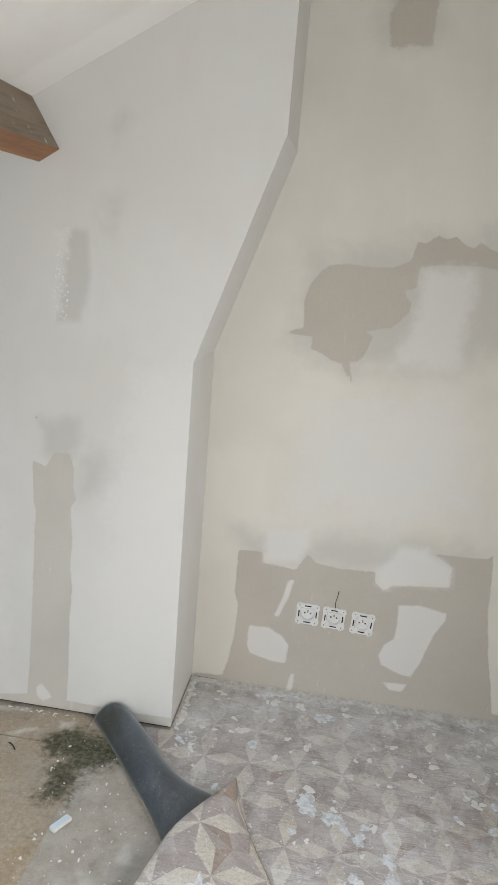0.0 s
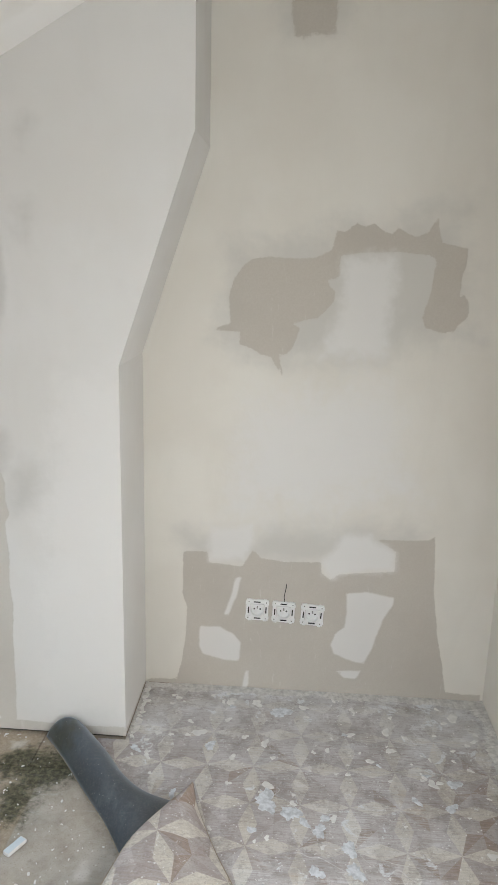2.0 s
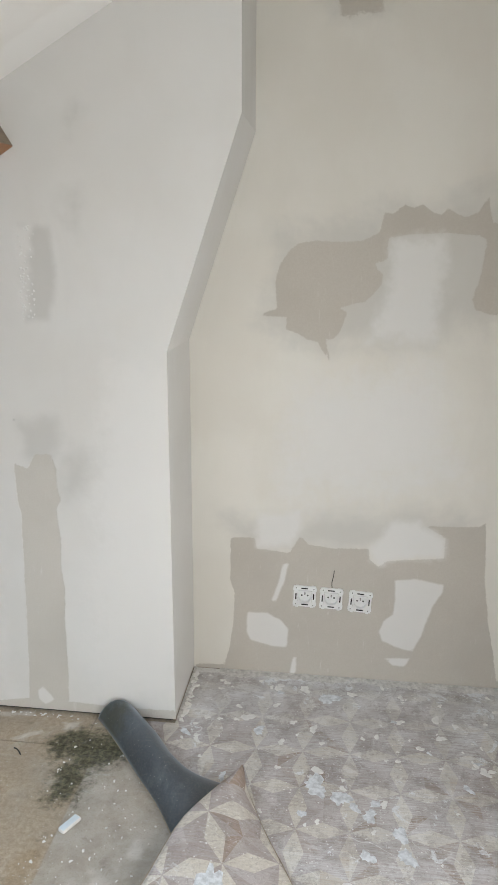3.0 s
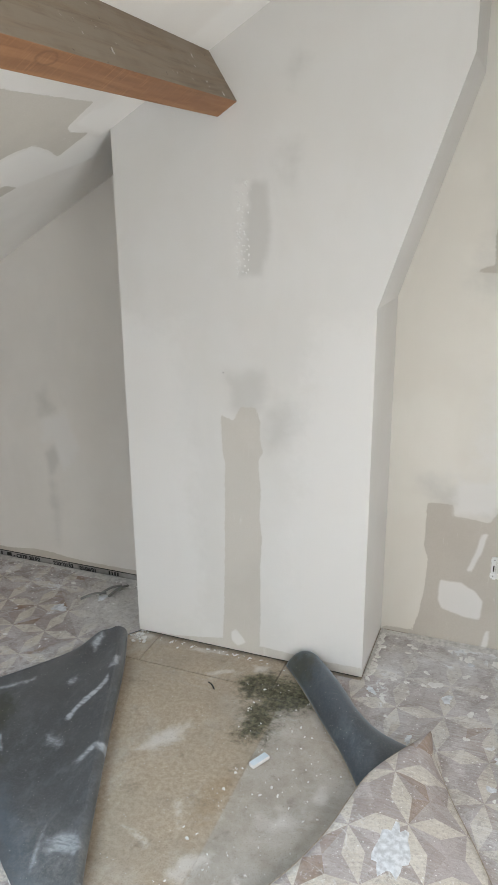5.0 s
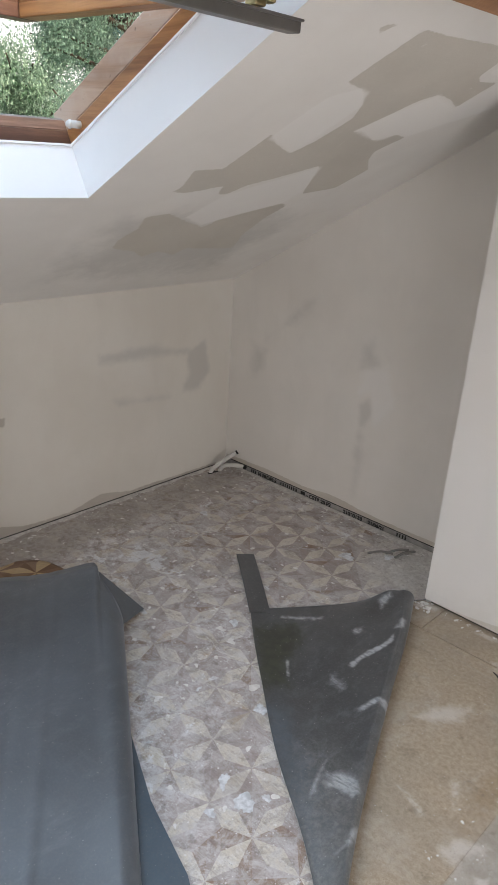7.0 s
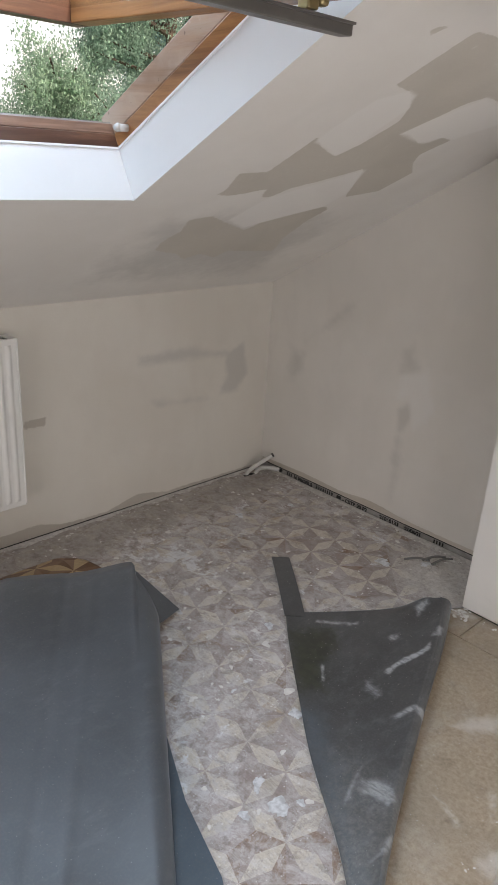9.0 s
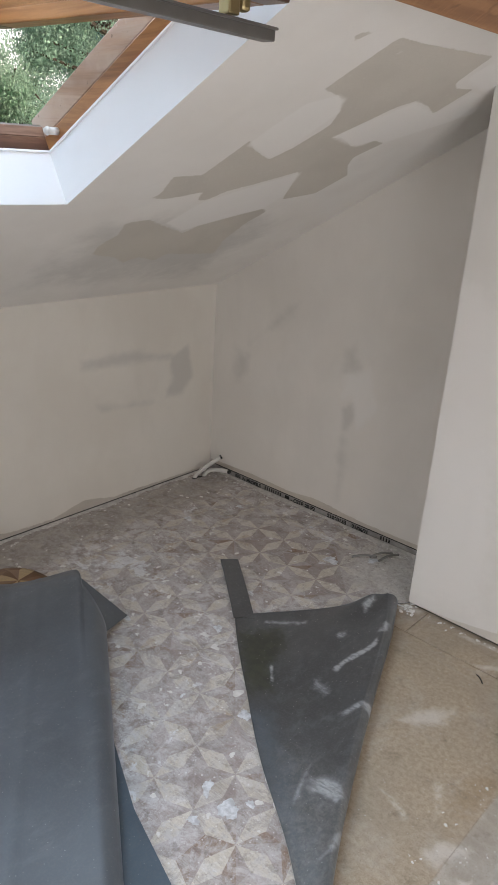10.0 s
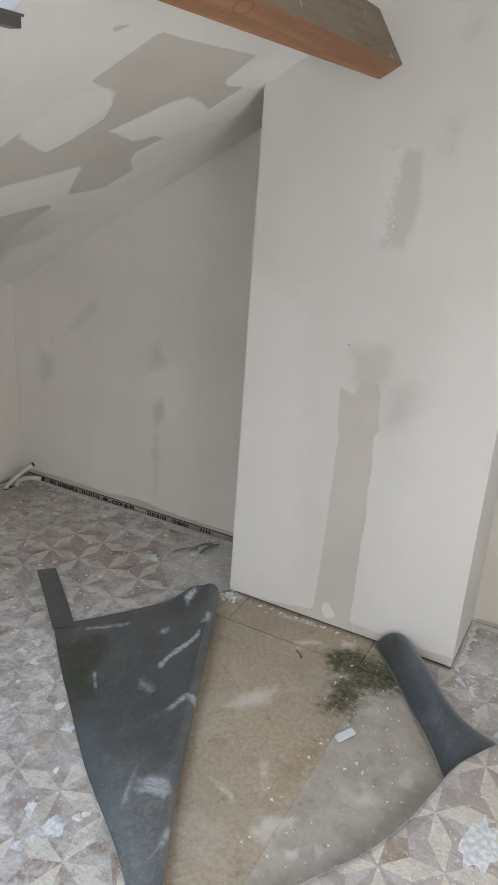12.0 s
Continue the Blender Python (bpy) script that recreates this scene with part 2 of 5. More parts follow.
        heap = m.math("SQRT", m.math("ADD", m.math("MULTIPLY", dx, dx), m.math("MULTIPLY", dy, dy)))
        heap = m.math("ADD", heap, m.math("MULTIPLY", m.math("SUBTRACT", m.noise(9, 7, p, 0.65), 0.5), 0.25))
        c = m.mix(m.ramp(heap, 0.26, 0.14, 0.0, 0.75), c, m.mix(m.ramp(m.noise(70, 5, p, 0.7), 0.35, 0.65), (0.50, 0.48, 0.455), (0.66, 0.645, 0.62)))
        dirt = m.noise(20, 6, p, 0.7)
        c = m.mix(m.math("MULTIPLY", m.ramp(dirt, 0.56, 0.64, 0.0, 0.42), m.ramp(scraped, 0.0, 1.0, 1.0, 0.35)), c, (0.17, 0.14, 0.125))
        c = m.mix(m.math("MULTIPLY", m.ramp(m.noise(48, 9, p, 0.8, 0.3), 0.54, 0.60, 0.0, 0.38), m.ramp(m.noise(6, 4, p), 0.45, 0.62)), c, (0.21, 0.18, 0.17))
        c = m.mix(m.ramp(m.noise(120, 5, p, 0.7), 0.54, 0.63, 0.0, 0.28), c, (0.20, 0.175, 0.155))
        c = m.mix(m.math("MULTIPLY", m.ramp(m.noise(95, 6, p, 0.75), 0.58, 0.63, 0.0, 0.5), m.ramp(film, 0.4, 0.6, 0.25, 1.0)), c, (0.74, 0.745, 0.75))
        m.rough(m.ramp(film, 0.3, 0.7, 0.45, 0.8))
    m.color(c)
    weave = m.math("ADD", m.noise(420, 2), m.math("MULTIPLY", m.noise(30, 4), 1.0))
    m.bump(weave, 0.15, 0.002)
    return m.m


def underside(name, low=(0.018, 0.028, 0.039), high=(0.048, 0.070, 0.093), gloss=(0.28, 0.42), sheen=0.4, dirt=1.0):
    """The sheet's dark back, dusty and stained with moss; its default blue is sky reflection put into the colour."""
    m = Mat(name, 0.4, spec=1.0)
    m.put(m.b.inputs["Sheen Weight"], sheen)
    m.put(m.b.inputs["Sheen Roughness"], 0.35)
    m.put(m.b.inputs["Sheen Tint"], (0.75, 0.87, 1.0))
    p = m.coord()
    c = m.mix(m.ramp(m.noise(3.5, 6), 0.3, 0.7), low, high)
    blue = m.ramp(m.math("ADD", m.attr("bare"), m.math("MULTIPLY", m.math("SUBTRACT", m.noise(22, 7, None, 0.7), 0.5), 4.0)), -1.2, 1.4, 0.0, 0.75)
    c = m.mix(blue, c, (0.085, 0.115, 0.145))
    dust = m.noise(1.0, 7, m.scaled(p, 26, 12, 8, 0.7), 0.74, 0.3)
    scuff = m.noise(1.0, 7, m.scaled(p, 12, 60, 8, 0.35), 0.68, 0.8)
    c = m.mix(m.math("MULTIPLY", m.ramp(dust, 0.46, 0.80, 0.0, 0.5 * dirt), m.ramp(m.noise(2.5, 3), 0.3, 0.7)), c, (0.28, 0.31, 0.34))
    c = m.mix(m.ramp(scuff, 0.55, 0.85, 0.0, 0.35 * dirt), c, (0.20, 0.21, 0.22))
    c = m.mix(m.ramp(m.noise(190, 4), 0.42, 0.75, 0.0, 0.2 + 0.2 * dirt), c, (0.12, 0.125, 0.13))
    moss = m.ramp(m.math("ADD", m.attr("moss"), m.math("MULTIPLY", m.math("SUBTRACT", m.noise(34, 7, None, 0.7), 0.5), 4.5)), -0.6, 1.2, 0.0, 0.9)
    c = m.mix(moss, c, m.mix(m.ramp(m.noise(40, 5), 0.4, 0.65), (0.016, 0.021, 0.012), (0.034, 0.041, 0.022)))
    white = m.ramp(m.math("ADD", m.attr("white"), m.math("MULTIPLY", m.math("SUBTRACT", m.noise(38, 6), 0.5), 3.6)), -0.7, 1.5, 0.0, 0.9)
    wiped = m.ramp(m.noise(1.0, 5, m.scaled(p, 26, 90, 8, 0.9), 0.6, 1.2), 0.36, 0.56, 0.45, 1.0)
    c = m.mix(m.math("MULTIPLY", m.math("MULTIPLY", white, wiped), 0.78), c, (0.55, 0.59, 0.63))
    soil = m.math("MULTIPLY", m.ramp(m.attr("grey"), -1.0, 1.0), m.ramp(m.noise(70, 8, None, 0.8), 0.40, 0.68, 0.1, 0.7))
    c = m.mix(soil, c, (0.24, 0.24, 0.235))
    speck = m.math("ADD", m.voronoi(75, p), m.math("MULTIPLY", m.noise(9, 3), 0.12))
    c = m.mix(m.ramp(speck, 0.16, 0.11, 0.0, 0.7 * dirt), c, (0.5, 0.5, 0.5))
    m.color(c)
    m.rough(m.ramp(m.noise(3, 2), 0.3, 0.7, *gloss))
    m.bump(m.noise(240, 3), 0.12, 0.001)
    return m.m


def chipboard(name):
    m = Mat(name, 0.7, spec=0.3)
    p = m.coord()
    flake = m.noise(85, 5, p, 0.7)
    flake = m.math("ADD", m.math("MULTIPLY", flake, 0.6), m.math("MULTIPLY", m.noise(260, 4, p, 0.7), 0.4))
    c = m.mix(m.ramp(flake, 0.36, 0.64), (0.33, 0.262, 0.19), (0.49, 0.41, 0.315))
    c = m.mix(m.ramp(m.noise(3.5, 5, p), 0.35, 0.7, 0.0, 0.5), c, (0.30, 0.265, 0.22))
    c = m.mix(m.ramp(m.attr("grey"), -1.0, 1.0, 0.0, 0.62), c, m.mix(m.ramp(m.noise(11, 6, p, 0.65), 0.35, 0.65), (0.345, 0.325, 0.295), (0.47, 0.455, 0.43)))
    wipe = m.noise(1.0, 6, m.scaled(p, 7, 5, 4, 0.4), 0.66, 0.7)
    c = m.mix(m.ramp(wipe, 0.50, 0.80, 0.0, 0.5), c, (0.54, 0.52, 0.49))
    white = m.ramp(m.math("ADD", m.attr("white"), m.math("MULTIPLY", m.math("SUBTRACT", m.noise(24, 5), 0.5), 2.6)), -0.3, 1.2, 0.0, 0.62)
    c = m.mix(white, c, (0.68, 0.66, 0.63))
    moss = m.ramp(m.math("ADD", m.attr("moss"), m.math("MULTIPLY", m.math("SUBTRACT", m.noise(42, 8, None, 0.75), 0.5), 4.5)), -0.7, 1.0, 0.0, 0.92)
    c = m.mix(moss, c, m.mix(m.ramp(m.noise(75, 7, None, 0.7), 0.38, 0.68), (0.026, 0.029, 0.018), (0.15, 0.145, 0.085)))
    ochre = m.ramp(m.math("ADD", m.attr("bare"), m.math("MULTIPLY", m.math("SUBTRACT", m.noise(20, 6, p, 0.7), 0.5), 4.0)), -0.5, 1.0, 0.0, 0.35)
    c = m.mix(ochre, c, (0.27, 0.175, 0.085))
    fan = m.noise(1.0, 7, m.scaled(p, 5, 16, 4, -0.6), 0.7, 1.4)
    c = m.mix(m.math("MULTIPLY", m.ramp(fan, 0.55, 0.75, 0.0, 0.45), m.ramp(m.attr("grey"), -1.0, 1.0, 0.5, 1.0)), c, (0.58, 0.57, 0.545))
    c = m.mix(m.ramp(m.noise(14, 7, p, 0.72), 0.56, 0.70, 0.0, 0.5), c, (0.19, 0.15, 0.11))
    c = m.mix(m.ramp(m.noise(330, 4, p, 0.75), 0.56, 0.66, 0.0, 0.6), c, (0.15, 0.115, 0.08))
    speck = m.math("SUBTRACT", m.voronoi(60, p), m.math("MULTIPLY", m.noise(30, 3, p), 0.2))
    c = m.mix(m.ramp(speck, 0.0, -0.04, 0.0, 0.6), c, (0.6, 0.59, 0.57))
    m.color(c)
    m.bump(flake, 0.25, 0.003)
    return m.m


def plain(name, col, rough=0.5, metal=0.0, var=0.12, scale=25, spec=0.5):
    m = Mat(name, rough, metal, spec)
    m.color(m.mix(m.ramp(m.noise(scale, 5), 0.3, 0.7), col, tuple(k * (1 - var) for k in col)))
    m.bump(m.noise(scale * 6, 3), 0.1, 0.001)
    return m.m


PLASTER = plaster("skimmed_plasterboard")
PLASTER_FLUE = plaster("skimmed_flue", (0.712, 0.699, 0.678), (0.685, 0.668, 0.64), bare=((0.60, 0.57, 0.525), (0.57, 0.54, 0.49)))
PLASTER_GABLE = plaster("skimmed_gable", (0.735, 0.708, 0.67), (0.695, 0.668, 0.63))
PLASTER_CEILING = plaster("skimmed_ceiling", (0.85, 0.828, 0.79), (0.81, 0.785, 0.745), (0.86, 0.842, 0.81), ((0.645, 0.61, 0.548), (0.61, 0.573, 0.512)))
REVEAL = plain("reveal_paint", (0.80, 0.81, 0.82), 0.6, var=0.03, scale=6)
GAP = plain("gap_filler", (0.70, 0.68, 0.64), 0.9)
ORANGE_BEAM = wood("beam_stained", (0.35, 0.18, 0.088), (0.24, 0.112, 0.052), "y", 0.6, sawn=True)
GREY_BEAM = wood("beam_weathered", (0.29, 0.215, 0.15), (0.15, 0.108, 0.073), "y", 0.75, grey=(0.27, 0.22, 0.168))
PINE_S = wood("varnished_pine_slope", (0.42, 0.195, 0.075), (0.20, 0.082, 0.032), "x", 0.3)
PINE_OLD = wood("weathered_pine", (0.50, 0.33, 0.22), (0.30, 0.175, 0.11), "x", 0.4, grey=(0.50, 0.38, 0.30))
PINE_SILL = wood("weathered_sill_pine", (0.33, 0.205, 0.145), (0.17, 0.095, 0.065), "y", 0.35)
# Same pine as PINE_S, half as bright: cross pieces' shade is in the colour.
PINE_Y = wood("varnished_pine_cross_shaded", (0.195, 0.098, 0.058), (0.095, 0.045, 0.030), "y", 0.3)
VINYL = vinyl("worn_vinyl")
VINYL_SCUFFED = vinyl("scuffed_vinyl", 0.5)
VINYL_CLEAN = vinyl("clean_vinyl", 0.0, ((0.16, 0.075, 0.03), (0.25, 0.15, 0.085)), ((0.50, 0.36, 0.19), (0.58, 0.45, 0.27)))
# Blue of BACKING and BACKING_FOLD: the sky's reflection, put into the base colour.
BACKING = underside("vinyl_backing")
BACKING_FLAP = underside("vinyl_backing_worn", (0.030, 0.033, 0.036), (0.064, 0.068, 0.072), (0.29, 0.42), 0.28)
BACKING_FOLD = underside("vinyl_backing_sky_tint", (0.046, 0.057, 0.069), (0.072, 0.088, 0.106), (0.31, 0.40), 0.10, 0.5)
BACKING_BLUE = underside("vinyl_backing_blue", (0.034, 0.060, 0.085), (0.055, 0.092, 0.128), (0.35, 0.45), 0.2, 0.3)
BOARD = chipboard("chipboard")
STEEL = plain("galvanised_steel", (0.40, 0.39, 0.375), 0.55, 0.35, 0.4, 18)
DARK = plain("dark_gap", (0.03, 0.028, 0.025), 0.9)
ALU = plain("anodised_aluminium", (0.42, 0.41, 0.40), 0.35, 0.9)
BRASS = plain("aged_brass", (0.48, 0.38, 0.20), 0.4, 0.9)
WHITE_PLASTIC = plain("white_plastic", (0.80, 0.80, 0.79), 0.35, var=0.05)
BLACK = plain("black", (0.012, 0.012, 0.012), 0.6)
RAD_PAINT = plain("radiator_enamel", (0.82, 0.82, 0.80), 0.3, var=0.04)
CONDUIT = plain("conduit", (0.64, 0.63, 0.61), 0.5)
SHEATH = plain("grey_sheath", (0.22, 0.215, 0.205), 0.6)
DRY = plain("dry_filler", (0.78, 0.77, 0.75), 0.9, var=0.15, scale=60)
SPLASH = plain("dried_splash", (0.73, 0.755, 0.785), 0.85, var=0.35, scale=75)
CUT_EDGE = plain("cut_vinyl_edge", (0.42, 0.36, 0.28), 0.7, var=0.35, scale=60)
INK = plain("ink", (0.015, 0.015, 0.015), 0.7)


# ---- mesh helpers ----
def link(name, me, material, parent=None, label=""):
    for mt in material if isinstance(material, (list, tuple)) else (material,):
        me.materials.append(mt)
    ob = new(name, me)
    if parent:
        ob.parent = parent
    if label:
        ob["label"] = label
    return ob


def part(name, bm, material, parent=None, label="", smooth=False):
    me = bpy.data.meshes.new(name)
    bmesh.ops.recalc_face_normals(bm, faces=bm.faces)
    bm.to_mesh(me)
    bm.free()
    if smooth:
        me.shade_smooth()
    return link(name, me, material, parent, label)


def thing(name, m, label, category, group="", kind=""):
    ob = new(name)
    ob.empty_display_size = 0.05
    ob.matrix_world = m
    return tagged(ob, label, category, group, kind)


def block(bm, lo, hi, bevel=0.0, m=None):
    """A box from corner to corner, its edges rounded, turned by m."""
    c = [(a + b) / 2 for a, b in zip(lo, hi)]
    d = [abs(b - a) for a, b in zip(lo, hi)]
    made = bmesh.ops.create_cube(bm, size=1, matrix=Matrix.Translation(c) @ Matrix.Diagonal((*d, 1)))["verts"]
    if bevel:
        edges = list({e for v in made for e in v.link_edges})
        made = bmesh.ops.bevel(bm, geom=edges, offset=bevel, segments=2, affect="EDGES", profile=0.5)["verts"]
    if m is not None:
        bmesh.ops.transform(bm, matrix=m, verts=made)
    return bm


def rod(bm, a, b, r, seg=12, r2=None):
    a, b = Vector(a), Vector(b)
    m = Matrix.Translation((a + b) / 2) @ (b - a).to_track_quat("Z", "Y").to_matrix().to_4x4()
    bmesh.ops.create_cone(bm, cap_ends=True, segments=seg, radius1=r, radius2=r if r2 is None else r2, depth=(b - a).length, matrix=m)
    return bm


def tube(bm, points, r, seg=10):
    """A bent tube through the points, smoothed."""
    pts = [Vector(p) for p in points]
    for _ in range(3):
        pts = [pts[0]] + [q for a, b in zip(pts, pts[1:]) for q in (a * 0.75 + b * 0.25, a * 0.25 + b * 0.75)] + [pts[-1]]
    rings = []
    for k, p in enumerate(pts):
        d = (pts[min(k + 1, len(pts) - 1)] - pts[max(k - 1, 0)]).normalized()
        q = d.to_track_quat("Z", "Y")
        rings.append([bm.verts.new(p + q @ Vector((r * math.cos(w), r * math.sin(w), 0))) for w in (2 * math.pi * j / seg for j in range(seg))])
    for a, b in zip(rings, rings[1:]):
        for j in range(seg):
            bm.faces.new((a[j], a[(j + 1) % seg], b[(j + 1) % seg], b[j]))
    return bm


def inside(poly, u, v):
    """Signed distance to a polygon, positive inside, for arrays of u and v."""
    best, odd = np.full(u.shape, 9.0), np.zeros(u.shape, bool)
    for (ax, ay), (bx, by) in zip(poly, poly[1:] + poly[:1]):
        dx, dy = bx - ax, by - ay
        k = np.clip(((u - ax) * dx + (v - ay) * dy) / (dx * dx + dy * dy + 1e-12), 0, 1)
        best = np.minimum(best, np.hypot(u - ax - k * dx, v - ay - k * dy))
        if by != ay:
            odd ^= ((ay > v) != (by > v)) & (u < dx * (v - ay) / (by - ay) + ax)
    return np.where(odd, best, -best)


def masks(me, u, v, table):
    """Carries each mask of the table, a list of outlines with the width over which they fade, on the mesh."""
    for name in ("bare", "grey", "white", "moss"):
        val = np.full(u.shape, -4.0)
        for poly, soft in table.get(name, ()):
            val = np.maximum(val, np.clip(inside(poly, u, v) / soft, -4, 4))
        me.attributes.new(name, "FLOAT", "POINT").data.foreach_set("value", val.astype(np.float32))


def steps(a, b, d, *through_):
    """Even steps from a to b that also hit the values given."""
    stops = sorted({a, b, *[k for k in through_ if a < k < b]})
    out = []
    for p, q in zip(stops, stops[1:]):
        n = max(1, round((q - p) / d))
        out += [p + (q - p) * k / n for k in range(n)]
    return out + [b]


def grid_mesh(name, us, vs, place, keep=None, table=None, uv=None):
    U, V = np.meshgrid(us, vs)
    verts = [place(a, b) for a, b in zip(U.ravel(), V.ravel())]
    n = len(us)
    faces = [(j * n + i, j * n + i + 1, (j + 1) * n + i + 1, (j + 1) * n + i)
             for j in range(len(vs) - 1) for i in range(n - 1)
             if keep is None or keep((us[i] + us[i + 1]) / 2, (vs[j] + vs[j + 1]) / 2)]
    me = bpy.data.meshes.new(name)
    me.from_pydata(verts, [], faces)
    masks(me, U.ravel(), V.ravel(), table or {})
    if uv:
        layer = me.uv_layers.new(name="UVMap")
        flat = [uv(Vector(verts[k])) if uv != "grid" else (U.ravel()[k], V.ravel()[k]) for f in me.polygons for k in f.vertices]
        layer.data.foreach_set("uv", [c for p in flat for c in p])
    return me


def thick(ob, t, offset=1.0, back=0, rim=0):
    mod = ob.modifiers.new("thickness", "SOLIDIFY")
    mod.thickness, mod.offset = t, offset
    mod.material_offset, mod.material_offset_rim = back, rim
    return ob


def structure(ob, label, category):
    return tagged(ob, label, category, kind="structure")


# ---- walls ----
LOW = [(0.082, 0.488), (0.162, 0.489), (0.167, 0.452), (0.273, 0.445), (0.307, 0.505), (0.335, 0.477), (0.417, 0.467), (0.525, 0.473), (0.53, 0.436), (0.56, 0.412),
       (0.581, 0.435), (0.758, 0.453), (0.758, 0.521), (0.688, 0.561), (0.768, 0.559), (0.855, 0.564), (0.875, 0.579), (0.887, 0.403), (0.91, 0.245), (0.932, 0.144),
       (0.968, -0.025), (0.055, -0.033), (0.058, 0.01), (0.077, 0.086), (0.092, 0.192), (0.095, 0.294), (0.081, 0.334)]
MID_A = [(0.221, 1.238), (0.217, 1.299), (0.232, 1.348), (0.256, 1.381), (0.28, 1.404), (0.337, 1.412), (0.386, 1.407), (0.459, 1.409), (0.509, 1.433), (0.519, 1.49),
         (0.543, 1.48), (0.556, 1.453), (0.539, 1.418), (0.533, 1.405), (0.535, 1.358), (0.519, 1.352), (0.501, 1.35), (0.505, 1.337), (0.526, 1.317), (0.522, 1.285),
         (0.499, 1.26), (0.476, 1.239), (0.435, 1.231), (0.405, 1.223), (0.426, 1.208), (0.417, 1.183), (0.405, 1.149), (0.389, 1.131), (0.364, 1.13), (0.374, 1.097),
         (0.384, 1.055), (0.366, 1.088), (0.342, 1.124), (0.313, 1.128), (0.288, 1.144), (0.25, 1.155), (0.249, 1.193), (0.172, 1.195), (0.194, 1.208), (0.222, 1.214)]
MID_B = [(0.518, 1.452), (0.519, 1.49), (0.543, 1.483), (0.573, 1.507), (0.598, 1.497), (0.624, 1.509), (0.649, 1.489), (0.676, 1.479), (0.693, 1.5), (0.713, 1.485),
         (0.743, 1.474), (0.773, 1.487), (0.794, 1.521), (0.801, 1.529), (0.807, 1.498), (0.817, 1.46), (0.855, 1.454), (0.891, 1.447), (0.891, 1.408), (0.88, 1.369),
         (0.879, 1.305), (0.892, 1.321), (0.906, 1.298), (0.91, 1.258), (0.885, 1.233), (0.871, 1.212), (0.839, 1.206), (0.789, 1.221), (0.778, 1.25), (0.796, 1.318),
         (0.802, 1.382), (0.805, 1.416), (0.779, 1.425), (0.698, 1.432), (0.603, 1.429), (0.539, 1.418)]
BLOBS = [[(0.138, 0.226), (0.204, 0.226), (0.251, 0.202), (0.276, 0.173), (0.272, 0.104), (0.215, 0.106), (0.149, 0.123), (0.135, 0.153)],
         [(0.611, 0.37), (0.674, 0.378), (0.765, 0.364), (0.763, 0.34), (0.735, 0.284), (0.706, 0.181), (0.682, 0.123), (0.645, 0.125), (0.582, 0.152), (0.571, 0.182), (0.584, 0.224), (0.61, 0.25), (0.615, 0.307)],
         [(0.252, 0.404), (0.273, 0.409), (0.26, 0.345), (0.231, 0.266), (0.218, 0.272), (0.239, 0.333)],
         [(0.292, 0.069), (0.305, 0.07), (0.303, 0.017), (0.288, -0.01), (0.281, -0.006)],
         [(0.592, 0.088), (0.675, 0.095), (0.662, 0.063), (0.621, 0.064)],
         [(0.524, 0.475), (0.549, 0.509), (0.59, 0.569), (0.678, 0.574), (0.689, 0.555), (0.734, 0.539), (0.754, 0.511), (0.758, 0.453), (0.634, 0.442), (0.56, 0.412), (0.53, 0.43)],
         [(0.17, 0.574), (0.304, 0.591), (0.307, 0.515), (0.281, 0.465), (0.166, 0.458)]]
alcove = link("wall_north", grid_mesh("wall_north", steps(-0.9, -0.1, 0.1) + steps(-0.09, RIGHT, 0.009), steps(0.006, 2.2, 0.009) + [2.5, 2.8], lambda u, v: (u, GABLE, v), None, {
    "bare": [(LOW, 0.007), (MID_A, 0.008), (MID_B, 0.008), ([(0.38, 1.98), (0.37, 2.06), (0.41, 2.14), (0.49, 2.14), (0.49, 1.99)], 0.02),
             ([(0.955, 0.0), (0.955, 0.035), (1.07, 0.03), (1.07, 0.0)], 0.01), ([(-0.04, 0.0), (-0.04, 0.02), (0.07, 0.025), (0.07, 0.0)], 0.01)],
    "grey": [([(0.15, 1.16), (0.21, 1.43), (0.5, 1.53), (0.89, 1.57), (0.94, 1.19), (0.72, 1.12), (0.26, 1.08)], 0.06),
             ([(0.05, 0.56), (0.38, 0.6), (0.87, 0.62), (0.89, 0.58), (0.75, 0.47), (0.53, 0.43), (0.09, 0.45)], 0.05),
             ([(0.34, 1.96), (0.32, 2.2), (0.5, 2.2), (0.5, 1.96)], 0.05)],
    "white": [(p, 0.007) for p in BLOBS[:5]] + [(p, 0.03) for p in BLOBS[5:]] + [([(0.543, 1.412), (0.691, 1.425), (0.714, 1.331), (0.697, 1.25), (0.689, 1.134), (0.49, 1.127), (0.532, 1.261)], 0.05),
              ([(0.2, 0.6), (0.3, 1.0), (0.7, 1.05), (0.8, 0.7)], 0.15)],
}), PLASTER)
structure(thick(alcove, 0.06, -1.0), "cream skimmed plasterboard wall with bare grey patches", "wall")

